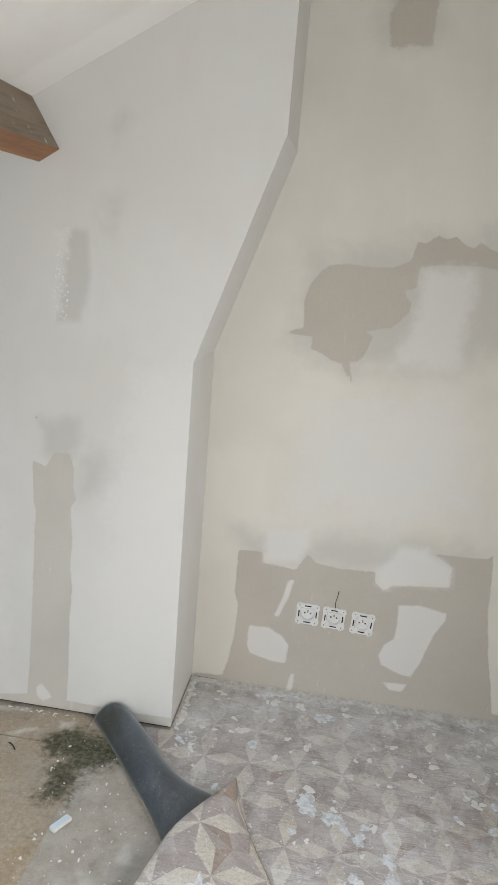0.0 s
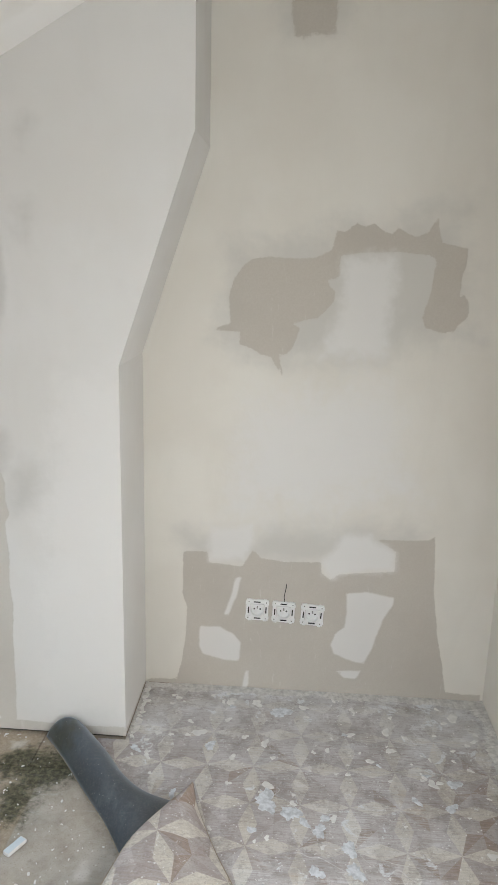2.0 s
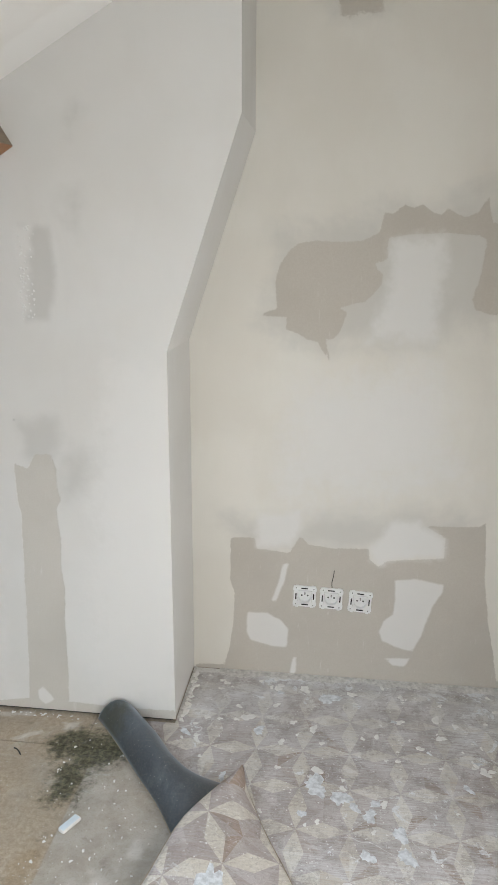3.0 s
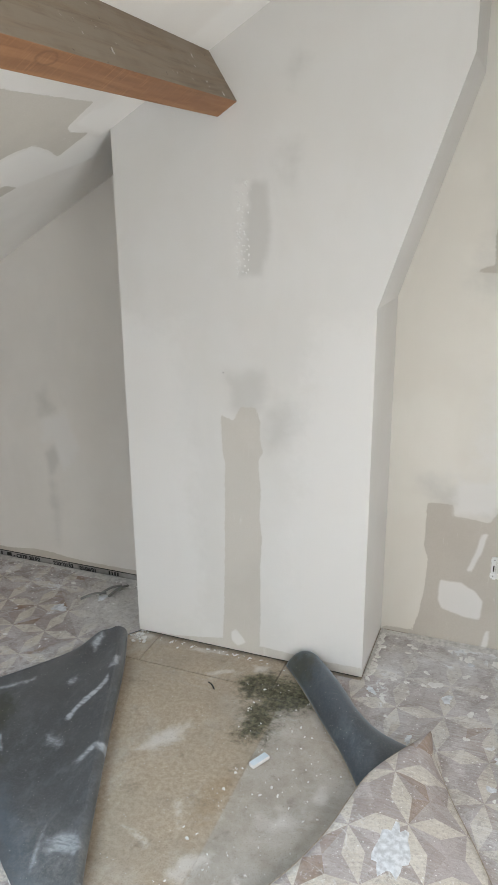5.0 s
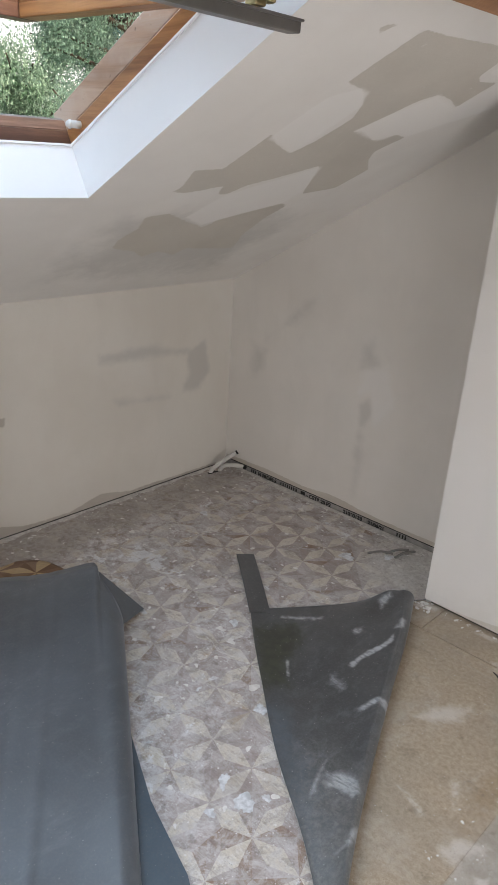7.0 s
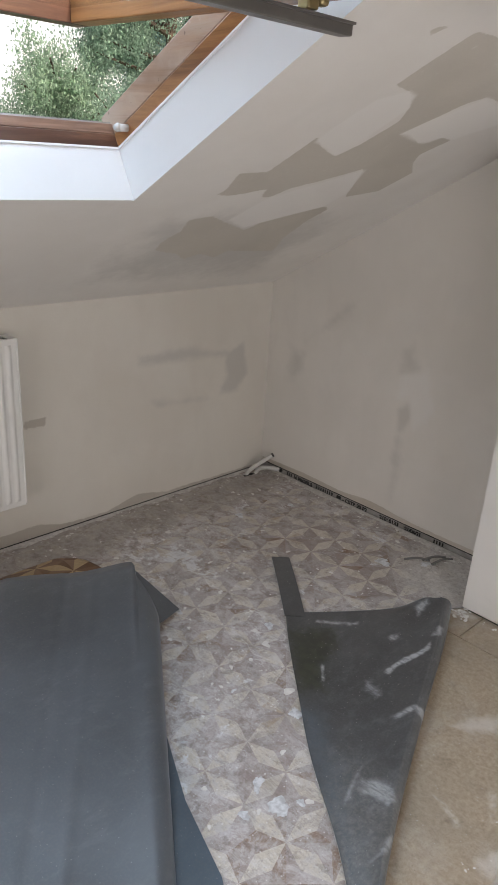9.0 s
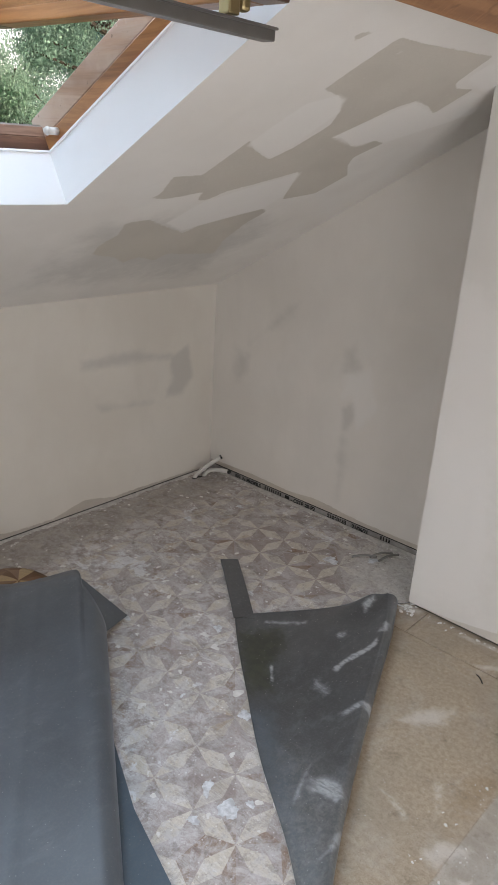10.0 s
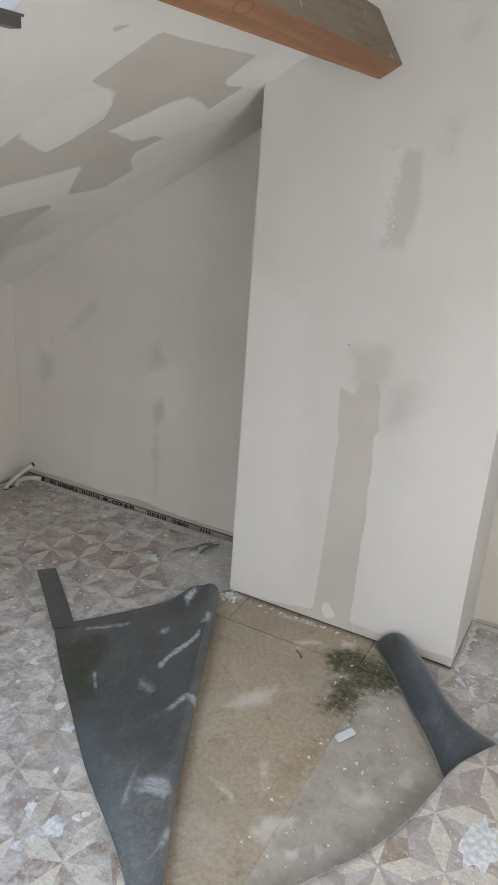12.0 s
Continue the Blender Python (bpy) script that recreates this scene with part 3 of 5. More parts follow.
gable_left = link("wall_north_left", grid_mesh("wall_north_left", steps(KNEE, -0.5, 0.015), steps(0.034, 1.9, 0.015), lambda u, v: (u, GABLE, v), None, {
    "grey": [([(-1.383, 0.724), (-1.324, 0.758), (-1.291, 0.657), (-1.371, 0.634)], 0.025), ([(-1.364, 0.492), (-1.304, 0.536), (-1.288, 0.479), (-1.317, 0.401), (-1.357, 0.377)], 0.015),
             ([(-1.36, 0.399), (-1.318, 0.412), (-1.319, 0.106), (-1.352, 0.094)], 0.03), ([(-1.674, 0.835), (-1.606, 0.869), (-1.64, 0.796), (-1.871, 0.64)], 0.03),
             ([(-1.953, 0.628), (-1.851, 0.6), (-1.852, 0.5), (-1.939, 0.453)], 0.03)],
    "white": [([(-1.37, 0.628), (-1.248, 0.668), (-1.201, 0.526), (-1.286, 0.41), (-1.318, 0.539), (-1.369, 0.525)], 0.03)],
    "bare": [([(KNEE, 0.0), (KNEE, 0.05), (-1.8, 0.058), (-1.6, 0.05), (-1.45, 0.066), (-1.2, 0.05), (-0.5, 0.055), (-0.5, 0.0)], 0.006)],
}), PLASTER_GABLE)
structure(thick(gable_left, 0.05, -1.0), "pale skimmed plasterboard gable wall above a metal track", "wall")

knee = link("wall_west", grid_mesh("wall_west", steps(BACK, 0.5, 0.1) + steps(0.51, GABLE, 0.012), steps(0.011, roof(KNEE) + 0.01, 0.012), lambda u, v: (KNEE, u, v), None, {
    "grey": [([(1.44, 0.645), (1.711, 0.64), (1.926, 0.597), (2.006, 0.623), (2.031, 0.468), (1.983, 0.399), (1.868, 0.395), (1.867, 0.446), (1.913, 0.488), (1.895, 0.565), (1.452, 0.593)], 0.016),
             ([(1.515, 0.436), (1.805, 0.407), (1.836, 0.389), (1.541, 0.412)], 0.02)],
    "bare": [([(0.97, 0.47), (1.06, 0.47), (1.05, 0.44), (0.97, 0.44)], 0.012), ([(BACK, 0.0), (BACK, 0.05), (0.8, 0.055), (1.0, 0.06), (1.1, 0.03), (1.3, 0.02), (1.45, 0.055), (1.6, 0.025), (2.1, 0.02), (2.1, 0.0)], 0.008)],
}), PLASTER)
knee.data.flip_normals()
structure(thick(knee, 0.05, 1.0), "cream skimmed knee wall under the slope", "wall")

# The east opening is added, out of view, to hold a fill lamp.
east = link("wall_east", grid_mesh("wall_east", steps(BACK, GABLE + 0.1, 0.5, 0.03, 1.07), steps(0.0, 2.8, 0.5, 0.28, 1.42), lambda u, v: (RIGHT, u, v),
            lambda u, v: not (0.03 < u < 1.07 and 0.28 < v < 1.42)), PLASTER)
structure(thick(east, 0.08, 1.0), "cream skimmed partition wall with an added, unseen opening for a fill lamp", "wall")
# Unseen wall added to keep direct sun out of the east opening.
structure(part("sun_block_wall", block(bmesh.new(), (RIGHT + 1.1, -1.2, -5.2), (RIGHT + 1.2, GABLE + 0.1, 2.8)), PLASTER), "added plain wall, out of view, that blocks the sun from the east opening", "wall")
# South wall's opening is unseen too, cut only for its fill lamp.
south = link("wall_south", grid_mesh("wall_south", steps(KNEE - 0.1, RIGHT + 0.1, 0.5, -0.02, 1.02), steps(0.0, 2.8, 0.5, 0.48, 1.52), lambda u, v: (u, BACK, v),
             lambda u, v: not (-0.02 < u < 1.02 and 0.48 < v < 1.52)), PLASTER)
structure(thick(south, 0.1, 1.0), "cream skimmed wall closing the room, with an added, unseen opening for a fill lamp", "wall")

# boxed flue: front with a slanting shoulder, and its sides
BREAST_MASK = {
    "bare": [([(-0.487, 0.8), (-0.448, 0.785), (-0.425, 0.83), (-0.38, 0.83), (-0.366, 0.79), (-0.367, 0.74), (-0.359, 0.698), (-0.372, 0.67), (-0.365, 0.566), (-0.369, 0.493),
               (-0.363, 0.42), (-0.369, 0.305), (-0.369, 0.186), (-0.373, 0.0), (-0.504, 0.0), (-0.492, 0.154), (-0.488, 0.316), (-0.482, 0.508), (-0.479, 0.654), (-0.486, 0.688)], 0.007),
             ([(-0.82, 0.0), (-0.806, 0.012), (-0.675, 0.018), (-0.51, 0.044), (-0.374, 0.046), (-0.244, 0.04), (-0.137, 0.04), (-0.042, 0.043), (-0.04, -0.01), (-0.81, -0.01)], 0.007)],
    "grey": [([(-0.476, 0.926), (-0.351, 0.946), (-0.34, 0.859), (-0.363, 0.807), (-0.43, 0.782), (-0.48, 0.81)], 0.025),
             ([(-0.361, 0.84), (-0.283, 0.865), (-0.217, 0.809), (-0.293, 0.716), (-0.355, 0.673)], 0.045),
             ([(-0.427, 1.444), (-0.333, 1.445), (-0.33, 1.378), (-0.334, 1.295), (-0.353, 1.195), (-0.424, 1.193), (-0.432, 1.294), (-0.421, 1.365)], 0.012),
             ([(-0.307, 1.509), (-0.258, 1.52), (-0.23, 1.468), (-0.23, 1.403), (-0.263, 1.364), (-0.309, 1.391)], 0.05),
             ([(-0.288, 1.693), (-0.254, 1.732), (-0.236, 1.724), (-0.247, 1.69), (-0.279, 1.645)], 0.03),
             ([(-0.68, 0.49), (-0.65, 0.506), (-0.635, 0.382), (-0.662, 0.255), (-0.672, 0.253)], 0.025)],
    "white": [([(-0.471, 0.076), (-0.452, 0.092), (-0.432, 0.066), (-0.418, 0.045), (-0.45, 0.029), (-0.47, 0.045)], 0.006),
              ([(-0.434, 1.434), (-0.393, 1.439), (-0.395, 1.392), (-0.41, 1.323), (-0.41, 1.223), (-0.425, 1.215), (-0.439, 1.266), (-0.429, 1.351)], 0.03),
              ([(-0.31, 0.06), (-0.27, 0.7), (-0.2, 1.1), (0.0, 1.1), (0.0, 0.06)], 0.10), ([(-0.85, 0.06), (-0.85, 1.1), (-0.6, 1.05), (-0.56, 0.06)], 0.10)],
}


def shoulder(z):
    return BR if z <= 1.122 else min(NECK, BR + (z - 1.122) * (NECK - BR) / (1.70 - 1.122))


flue = thing("boxed_flue", pose(0, 0, 0), "boxed-in flue with a slanting shoulder in white skimmed plasterboard", "chimney breast", kind="structure")
zs = steps(0.012, 2.32, 0.009, 1.122, 1.70)
front = link("front_panel", grid_mesh("front_panel", steps(0, 1, 1 / 100), zs, lambda u, v: (BL + 0.008 * v + u * (shoulder(v) - BL - 0.008 * v), FRONT, v), None, {}), PLASTER_FLUE, flue)
co = np.empty(len(front.data.vertices) * 3)
front.data.vertices.foreach_get("co", co)
for k in ("bare", "grey", "white", "moss"):
    front.data.attributes.remove(front.data.attributes[k])
masks(front.data, co[0::3], co[2::3], BREAST_MASK)
thick(front, 0.013, -1.0)
side_mask = {"bare": [([(1.84, 0.0), (1.84, 0.03), (2.2, 0.02), (2.2, 0.0)], 0.008)]}
side = link("side_panel", grid_mesh("side_panel", steps(FRONT + 0.0005, GABLE, 0.03), zs, lambda u, v: (shoulder(v) - 0.0005, u, v), None, side_mask), PLASTER_FLUE, flue)
thick(side, 0.012, -1.0)
far = link("side_panel", grid_mesh("side_panel", steps(FRONT + 0.0005, GABLE, 0.03), zs, lambda u, v: (BL + 0.008 * v + 0.0005, u, v), None, side_mask), PLASTER_FLUE, flue)
far.data.flip_normals()
thick(far, 0.012, -1.0)

# ---- sloping ceiling with the roof window's opening ----
S0, S1, Y0, Y1, DEEP = 0.0, 0.88, 0.175, 0.955, 0.13
CA = [(-0.908, 1.284), (-0.741, 1.301), (-0.741, 1.392), (-0.722, 1.67), (-0.814, 1.686), (-0.83, 1.72), (-0.823, 1.789), (-0.923, 1.787), (-0.9, 1.706), (-0.893, 1.642),
      (-0.924, 1.601), (-1.063, 1.531), (-1.054, 1.564), (-1.086, 1.659), (-1.052, 1.722), (-1.059, 1.773), (-1.133, 1.742), (-1.175, 1.776), (-1.222, 1.847), (-1.33, 1.832),
      (-1.365, 1.717), (-1.211, 1.599), (-1.249, 1.523), (-1.318, 1.43), (-1.29, 1.37), (-1.21, 1.32), (-1.169, 1.417), (-1.116, 1.443), (-1.013, 1.459), (-0.962, 1.427), (-0.921, 1.366)]
CA_LOW = [(-1.362, 1.184), (-1.348, 1.202), (-1.261, 1.174), (-1.251, 1.26), (-1.097, 1.266), (-1.133, 1.324), (-1.168, 1.419), (-1.127, 1.47), (-1.212, 1.605), (-1.291, 1.487),
          (-1.322, 1.43), (-1.374, 1.396), (-1.374, 1.363), (-1.33, 1.341), (-1.367, 1.243)]
CB = [(-1.689, 1.237), (-1.632, 1.22), (-1.564, 1.239), (-1.497, 1.211), (-1.476, 1.279), (-1.501, 1.321), (-1.538, 1.409), (-1.568, 1.495), (-1.525, 1.513), (-1.474, 1.596),
      (-1.423, 1.693), (-1.441, 1.728), (-1.514, 1.719), (-1.634, 1.742), (-1.748, 1.811), (-1.722, 1.565), (-1.771, 1.546), (-1.731, 1.451), (-1.768, 1.41), (-1.719, 1.338)]
X0, X1 = on_slope(S0, 0, 0).x, on_slope(S1, 0, 0).x
# The second opening, y -1.7 to -0.6, is added unseen for a fill lamp.
ceiling = link("ceiling", grid_mesh("ceiling", steps(KNEE - 0.06, -0.6, 0.01, X0, X1) + steps(-0.59, RIGHT + 0.1, 0.05, X1), steps(BACK - 0.08, 1.1, 0.06, Y0, Y1, -1.7, -0.6) + steps(1.11, GABLE + 0.08, 0.01),
               lambda u, v: (u, v, roof(u)), lambda u, v: not (X0 < u < X1 and (Y0 < v < Y1 or -1.7 < v < -0.6)), {
    "bare": [(CA, 0.007), (CA_LOW, 0.009), (CB, 0.012), ([(-0.773, 1.185), (-0.759, 1.18), (-0.748, 1.218), (-0.761, 1.207), (-0.777, 1.204)], 0.009)],
    "grey": [([(-1.5, 1.15), (-1.9, 1.1), (-1.95, 1.9), (-1.5, 1.9)], 0.10)],
    "white": [([(-1.119, 1.277), (-1.063, 1.275), (-0.957, 1.286), (-0.914, 1.348), (-0.926, 1.392), (-0.973, 1.43), (-1.088, 1.432), (-1.164, 1.411), (-1.14, 1.352)], 0.012),
              ([(-1.055, 1.532), (-0.893, 1.642), (-0.923, 1.787), (-0.832, 1.806), (-0.828, 1.888), (-0.9, 1.96), (-1.059, 1.773), (-1.052, 1.722), (-1.089, 1.683)], 0.014),
              ([(-1.502, 1.365), (-1.374, 1.396), (-1.217, 1.615), (-1.338, 1.695), (-1.423, 1.693), (-1.525, 1.513), (-1.559, 1.475)], 0.012),
              ([(-0.74, 1.7), (-0.74, 1.86), (-0.82, 1.86), (-0.80, 1.7)], 0.012),
              ([(-0.8, 1.73), (0.4, 1.73), (0.4, 1.9), (-0.8, 1.9)], 0.03)],
}), [PLASTER_CEILING, REVEAL])
structure(thick(ceiling, DEEP, 1.0, 0, 1), "sloping skimmed ceiling with bare board patches", "ceiling")

# ---- floor ----
floor = structure(part("floor", block(bmesh.new(), (KNEE - 0.1, BACK - 0.1, -0.12), (RIGHT + 0.1, GABLE + 0.1, -0.019)), BOARD), "chipboard subfloor", "floor")
MOSS = {"moss": [([(-0.39, 1.72), (-0.30, 1.80), (-0.15, 1.79), (-0.12, 1.70), (-0.22, 1.62), (-0.23, 1.51), (-0.30, 1.49), (-0.32, 1.56), (-0.29, 1.63)], 0.05),
                 ([(-0.393, 1.721), (-0.382, 1.762), (-0.307, 1.811), (-0.275, 1.783), (-0.284, 1.723), (-0.321, 1.658), (-0.343, 1.645)], 0.028),
                 ([(-0.335, 1.605), (-0.307, 1.668), (-0.256, 1.671), (-0.226, 1.591), (-0.242, 1.502), (-0.29, 1.497), (-0.316, 1.52), (-0.309, 1.565)], 0.028),
                 ([(-0.269, 1.708), (-0.206, 1.78), (-0.10, 1.76), (-0.148, 1.683), (-0.207, 1.631), (-0.251, 1.659)], 0.03)],
        "grey": [([(-0.2385, 0.0), (-0.2385, 1.72), (0.6, 1.72), (0.6, 0.0)], 0.004)],
        "bare": [([(-0.278, 1.132), (-0.249, 1.226), (-0.243, 1.363), (-0.286, 1.376), (-0.323, 1.284), (-0.30, 1.19)], 0.03)],
        "white": [([(-0.546, 1.354), (-0.537, 1.432), (-0.456, 1.518), (-0.43, 1.501), (-0.444, 1.424), (-0.483, 1.368)], 0.03),
                  ([(-0.455, 1.134), (-0.399, 1.133), (-0.342, 1.101), (-0.359, 1.09), (-0.402, 1.111)], 0.014), ([(-0.372, 1.254), (-0.346, 1.259), (-0.305, 1.172), (-0.32, 1.162)], 0.014),
                  ([(-0.293, 1.051), (-0.293, 1.104), (-0.201, 1.152), (-0.21, 1.111), (-0.231, 1.039), (-0.257, 1.023)], 0.025), ([(-0.628, 1.842), (-0.483, 1.862), (-0.481, 1.837), (-0.607, 1.821)], 0.012),
                  ([(-0.385, 1.818), (-0.317, 1.838), (-0.311, 1.802), (-0.362, 1.782)], 0.016), ([(-0.513, 1.733), (-0.427, 1.78), (-0.419, 1.761), (-0.498, 1.713)], 0.012),
                  ([(-0.151, 1.088), (-0.141, 1.111), (-0.119, 1.075), (-0.132, 1.059)], 0.008), ([(-0.206, 1.046), (-0.178, 1.071), (-0.163, 1.04), (-0.189, 1.024)], 0.008),
                  ([(-0.162, 1.261), (-0.074, 1.336), (-0.025, 1.27), (-0.121, 1.229)], 0.05), ([(-0.061, 1.385), (-0.03, 1.425), (-0.004, 1.359), (-0.039, 1.337)], 0.016),
                  ([(-0.82, 1.87), (-0.74, 1.87), (-0.76, 1.82), (-0.83, 1.81)], 0.015)]}
for x0, x1, y0, y1 in ((-1.2, -0.24, 0.0, 1.72), (-0.24, 0.5, 0.0, 1.72), (-1.2, -0.735, 1.72, 2.1), (-0.735, -0.285, 1.72, 2.1), (-0.285, 0.5, 1.72, 2.1)):
    g = 0.0012
    if y1 < 2.0:
        y1, x0, x1 = y1 - 0.0008, x0 - 0.0009, x1 + 0.0009
    p = link("chipboard_panel", grid_mesh("chipboard_panel", steps(x0 + g, x1 - g, 0.012), steps(y0 + g, y1 - g, 0.012), lambda u, v: (u, v, 0.0), None, MOSS), BOARD, floor)
    thick(p, 0.018, -1.0)

A, B = 0.1345, 0.1425


def pattern_right(p):
    return (7.531 * p.x - 0.119 * p.y - 1.400, -0.224 * p.x + 6.933 * p.y - 12.250)


def pattern_left(p):
    return (7.711 * p.x + 0.108 * p.y + 10.407, -0.2165 * p.x + 7.100 * p.y - 13.633)


def flat_sheet(name, outline, uv):
    bm = bmesh.new()
    bm.faces.new([bm.verts.new((x, y, 0.0045)) for x, y in outline])
    me = bpy.data.meshes.new(name)
    bm.normal_update()
    if bm.faces[:][0].normal.z < 0:
        bmesh.ops.reverse_faces(bm, faces=bm.faces[:])
    bm.to_mesh(me)
    bm.free()
    layer = me.uv_layers.new(name="UVMap")
    for loop in me.loops:
        layer.data[loop.index].uv = uv(me.vertices[loop.vertex_index].co)
    ob = link(name, me, [VINYL, BACKING])
    return thick(ob, 0.003, -1.0, 1, 1)


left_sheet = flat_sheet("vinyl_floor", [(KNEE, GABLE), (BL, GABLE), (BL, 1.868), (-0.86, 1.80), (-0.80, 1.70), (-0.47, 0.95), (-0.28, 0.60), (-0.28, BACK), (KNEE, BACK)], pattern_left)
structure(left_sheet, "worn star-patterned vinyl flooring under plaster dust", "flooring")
right_sheet = flat_sheet("vinyl_floor", [(BR, GABLE), (RIGHT, GABLE), (RIGHT, BACK), (-0.28, BACK), (-0.28, 0.60), (0.0, 0.92), (0.09, 1.10), (0.14, 1.30), (0.17, 1.45), (0.13, 1.60), (0.03, 1.64), (-0.04, 1.70), (-0.10, 1.78), (-0.125, 1.855), (BR, 1.8555)], pattern_right)
structure(right_sheet, "scraped star-patterned vinyl flooring with white splashes", "flooring")


def curve(points, t):
    """A smooth way through the points, t from 0 to 1."""
    k = t * (len(points) - 1)
    i = min(int(k), len(points) - 2)
    f = k - i
    p = [Vector(points[max(0, min(len(points) - 1, j))]) for j in (i - 1, i, i + 1, i + 2)]
    return 0.5 * (2 * p[1] + (p[2] - p[0]) * f + (2 * p[0] - 5 * p[1] + 4 * p[2] - p[3]) * f * f + (3 * p[1] - p[0] - 3 * p[2] + p[3]) * f ** 3)


def loose_sheet(name, nu, nv, place, materials, uv, label, table=None):
    us, vs = [k / nu for k in range(nu + 1)], [k / nv for k in range(nv + 1)]
    me = grid_mesh(name, us, vs, place, None, {}, uv)
    co = np.array([v.co for v in me.vertices])
    for k in ("bare", "grey", "white", "moss"):
        me.attributes.remove(me.attributes[k])
    masks(me, co[:, 0], co[:, 1], table or {})
    me.shade_smooth()
    return thick(tagged(link(name, me, materials), label, "vinyl flap"), 0.0026, 0.0, 1, 1)


# the flap turned over beside the bare board: round its fold, then flat towards its cut edge
FOLD = [(-0.805, 1.775), (-0.72, 1.60), (-0.605, 1.33), (-0.47, 1.03), (-0.375, 0.84), (-0.27, 0.655)]
CUT = [(-1.16, 1.375), (-1.04, 1.265), (-0.89, 1.14), (-0.70, 0.985), (-0.49, 0.84), (-0.265, 0.65)]


def flap(u, v):
    f, c = curve(FOLD, v).to_3d(), curve(CUT, v).to_3d()
    out = (f - c).normalized()
    r = 0.026 * (1 - 0.55 * v) + 0.012 * math.exp(-v * 14)
    if u < 0.3:
        w = u / 0.3 * math.pi
        p = f + out * (r * math.sin(w) - r)
        z = 0.008 + r * (1 - math.cos(w))
    else:
        k = (u - 0.3) / 0.7
        p = f + (c - f) * (r / (f - c).length + k * (1 - r / (f - c).length))
        z = 0.010 + (2 * r - 0.002) * (1 - k) ** 2.2 + 0.004 * math.sin(k * 7 + v * 5) * (1 - k)
        p = p + Vector((0.10, 0.16, 0)) * math.exp(-v * 16) * math.sin(min(1, k * 1.0) * math.pi) * 0.55
        z += 0.02 * math.exp(-v * 20) * math.exp(-((k - 0.25) / 0.15) ** 2)
    return Vector((p.x, p.y, z))


FLAP_MASK = {"grey": [([(-0.66, 1.06), (-0.46, 1.04), (-0.26, 0.64), (-0.5, 0.80)], 0.08)], "moss": [([(-1.093, 1.314), (-1.009, 1.421), (-0.944, 1.38), (-0.902, 1.254), (-0.83, 1.19), (-0.884, 1.129)], 0.022)],
             "bare": [([(-0.829, 1.089), (-0.78, 1.097), (-0.546, 0.954), (-0.4, 0.817), (-0.447, 0.788), (-0.64, 0.931)], 0.05)],
             "white": [([(-0.573, 1.012), (-0.55, 1.046), (-0.502, 1.046), (-0.474, 1.016), (-0.481, 0.993), (-0.512, 0.993), (-0.548, 0.989)], 0.012),
                       ([(-0.599, 1.056), (-0.584, 1.015), (-0.552, 0.931), (-0.548, 0.916), (-0.58, 0.988)], 0.008),
                       ([(-0.742, 1.563), (-0.741, 1.514), (-0.767, 1.432), (-0.772, 1.368), (-0.75, 1.365), (-0.75, 1.407), (-0.73, 1.466), (-0.723, 1.526)], 0.005),
                       ([(-0.595, 1.315), (-0.62, 1.299), (-0.647, 1.231), (-0.629, 1.232), (-0.607, 1.279), (-0.574, 1.277), (-0.578, 1.3)], 0.007),
                       ([(-0.768, 1.642), (-0.75, 1.646), (-0.737, 1.598), (-0.757, 1.577)], 0.007), ([(-0.878, 1.675), (-0.865, 1.723), (-0.846, 1.712), (-0.844, 1.64)], 0.009),
                       ([(-0.858, 1.504), (-0.842, 1.542), (-0.823, 1.52), (-0.841, 1.494)], 0.008), ([(-1.072, 1.417), (-0.972, 1.513), (-0.958, 1.5), (-1.061, 1.404)], 0.008),
                       ([(-0.918, 1.273), (-0.904, 1.267), (-0.86, 1.219), (-0.868, 1.216)], 0.004), ([(-0.425, 0.861), (-0.429, 0.939), (-0.421, 0.934), (-0.412, 0.884)], 0.008),
                       ([(-0.776, 1.307), (-0.723, 1.3), (-0.722, 1.273), (-0.758, 1.277)], 0.02)]}
flap_ob = loose_sheet("vinyl_flap", 110, 200, flap, [BACKING_FLAP, VINYL], "grid", "cut vinyl flap folded back, dark grey dusty underside up", FLAP_MASK)
tab = [(-1.432, 1.585), (-1.388, 1.632), (-1.10, 1.405), (-1.15, 1.36)]
tab_me = grid_mesh("tab", [k / 4 for k in range(5)], [k / 12 for k in range(13)],
                   lambda u, v: (Vector(tab[0]).lerp(Vector(tab[1]), u)).lerp(Vector(tab[3]).lerp(Vector(tab[2]), u), v).to_3d() + Vector((0, 0, 0.011 + 0.006 * math.sin(v * 3))), None, {}, "grid")
thick(link("tab", tab_me, [BACKING_FLAP, BACKING_FLAP], flap_ob, "narrow dark strip"), 0.0026, 0.0, 1, 1)

# the big fold: a loose sheet doubled over, rounded along one side
ALONG, ACROSS = Vector((0.823, -0.568, 0)), Vector((-0.568, -0.823, 0))


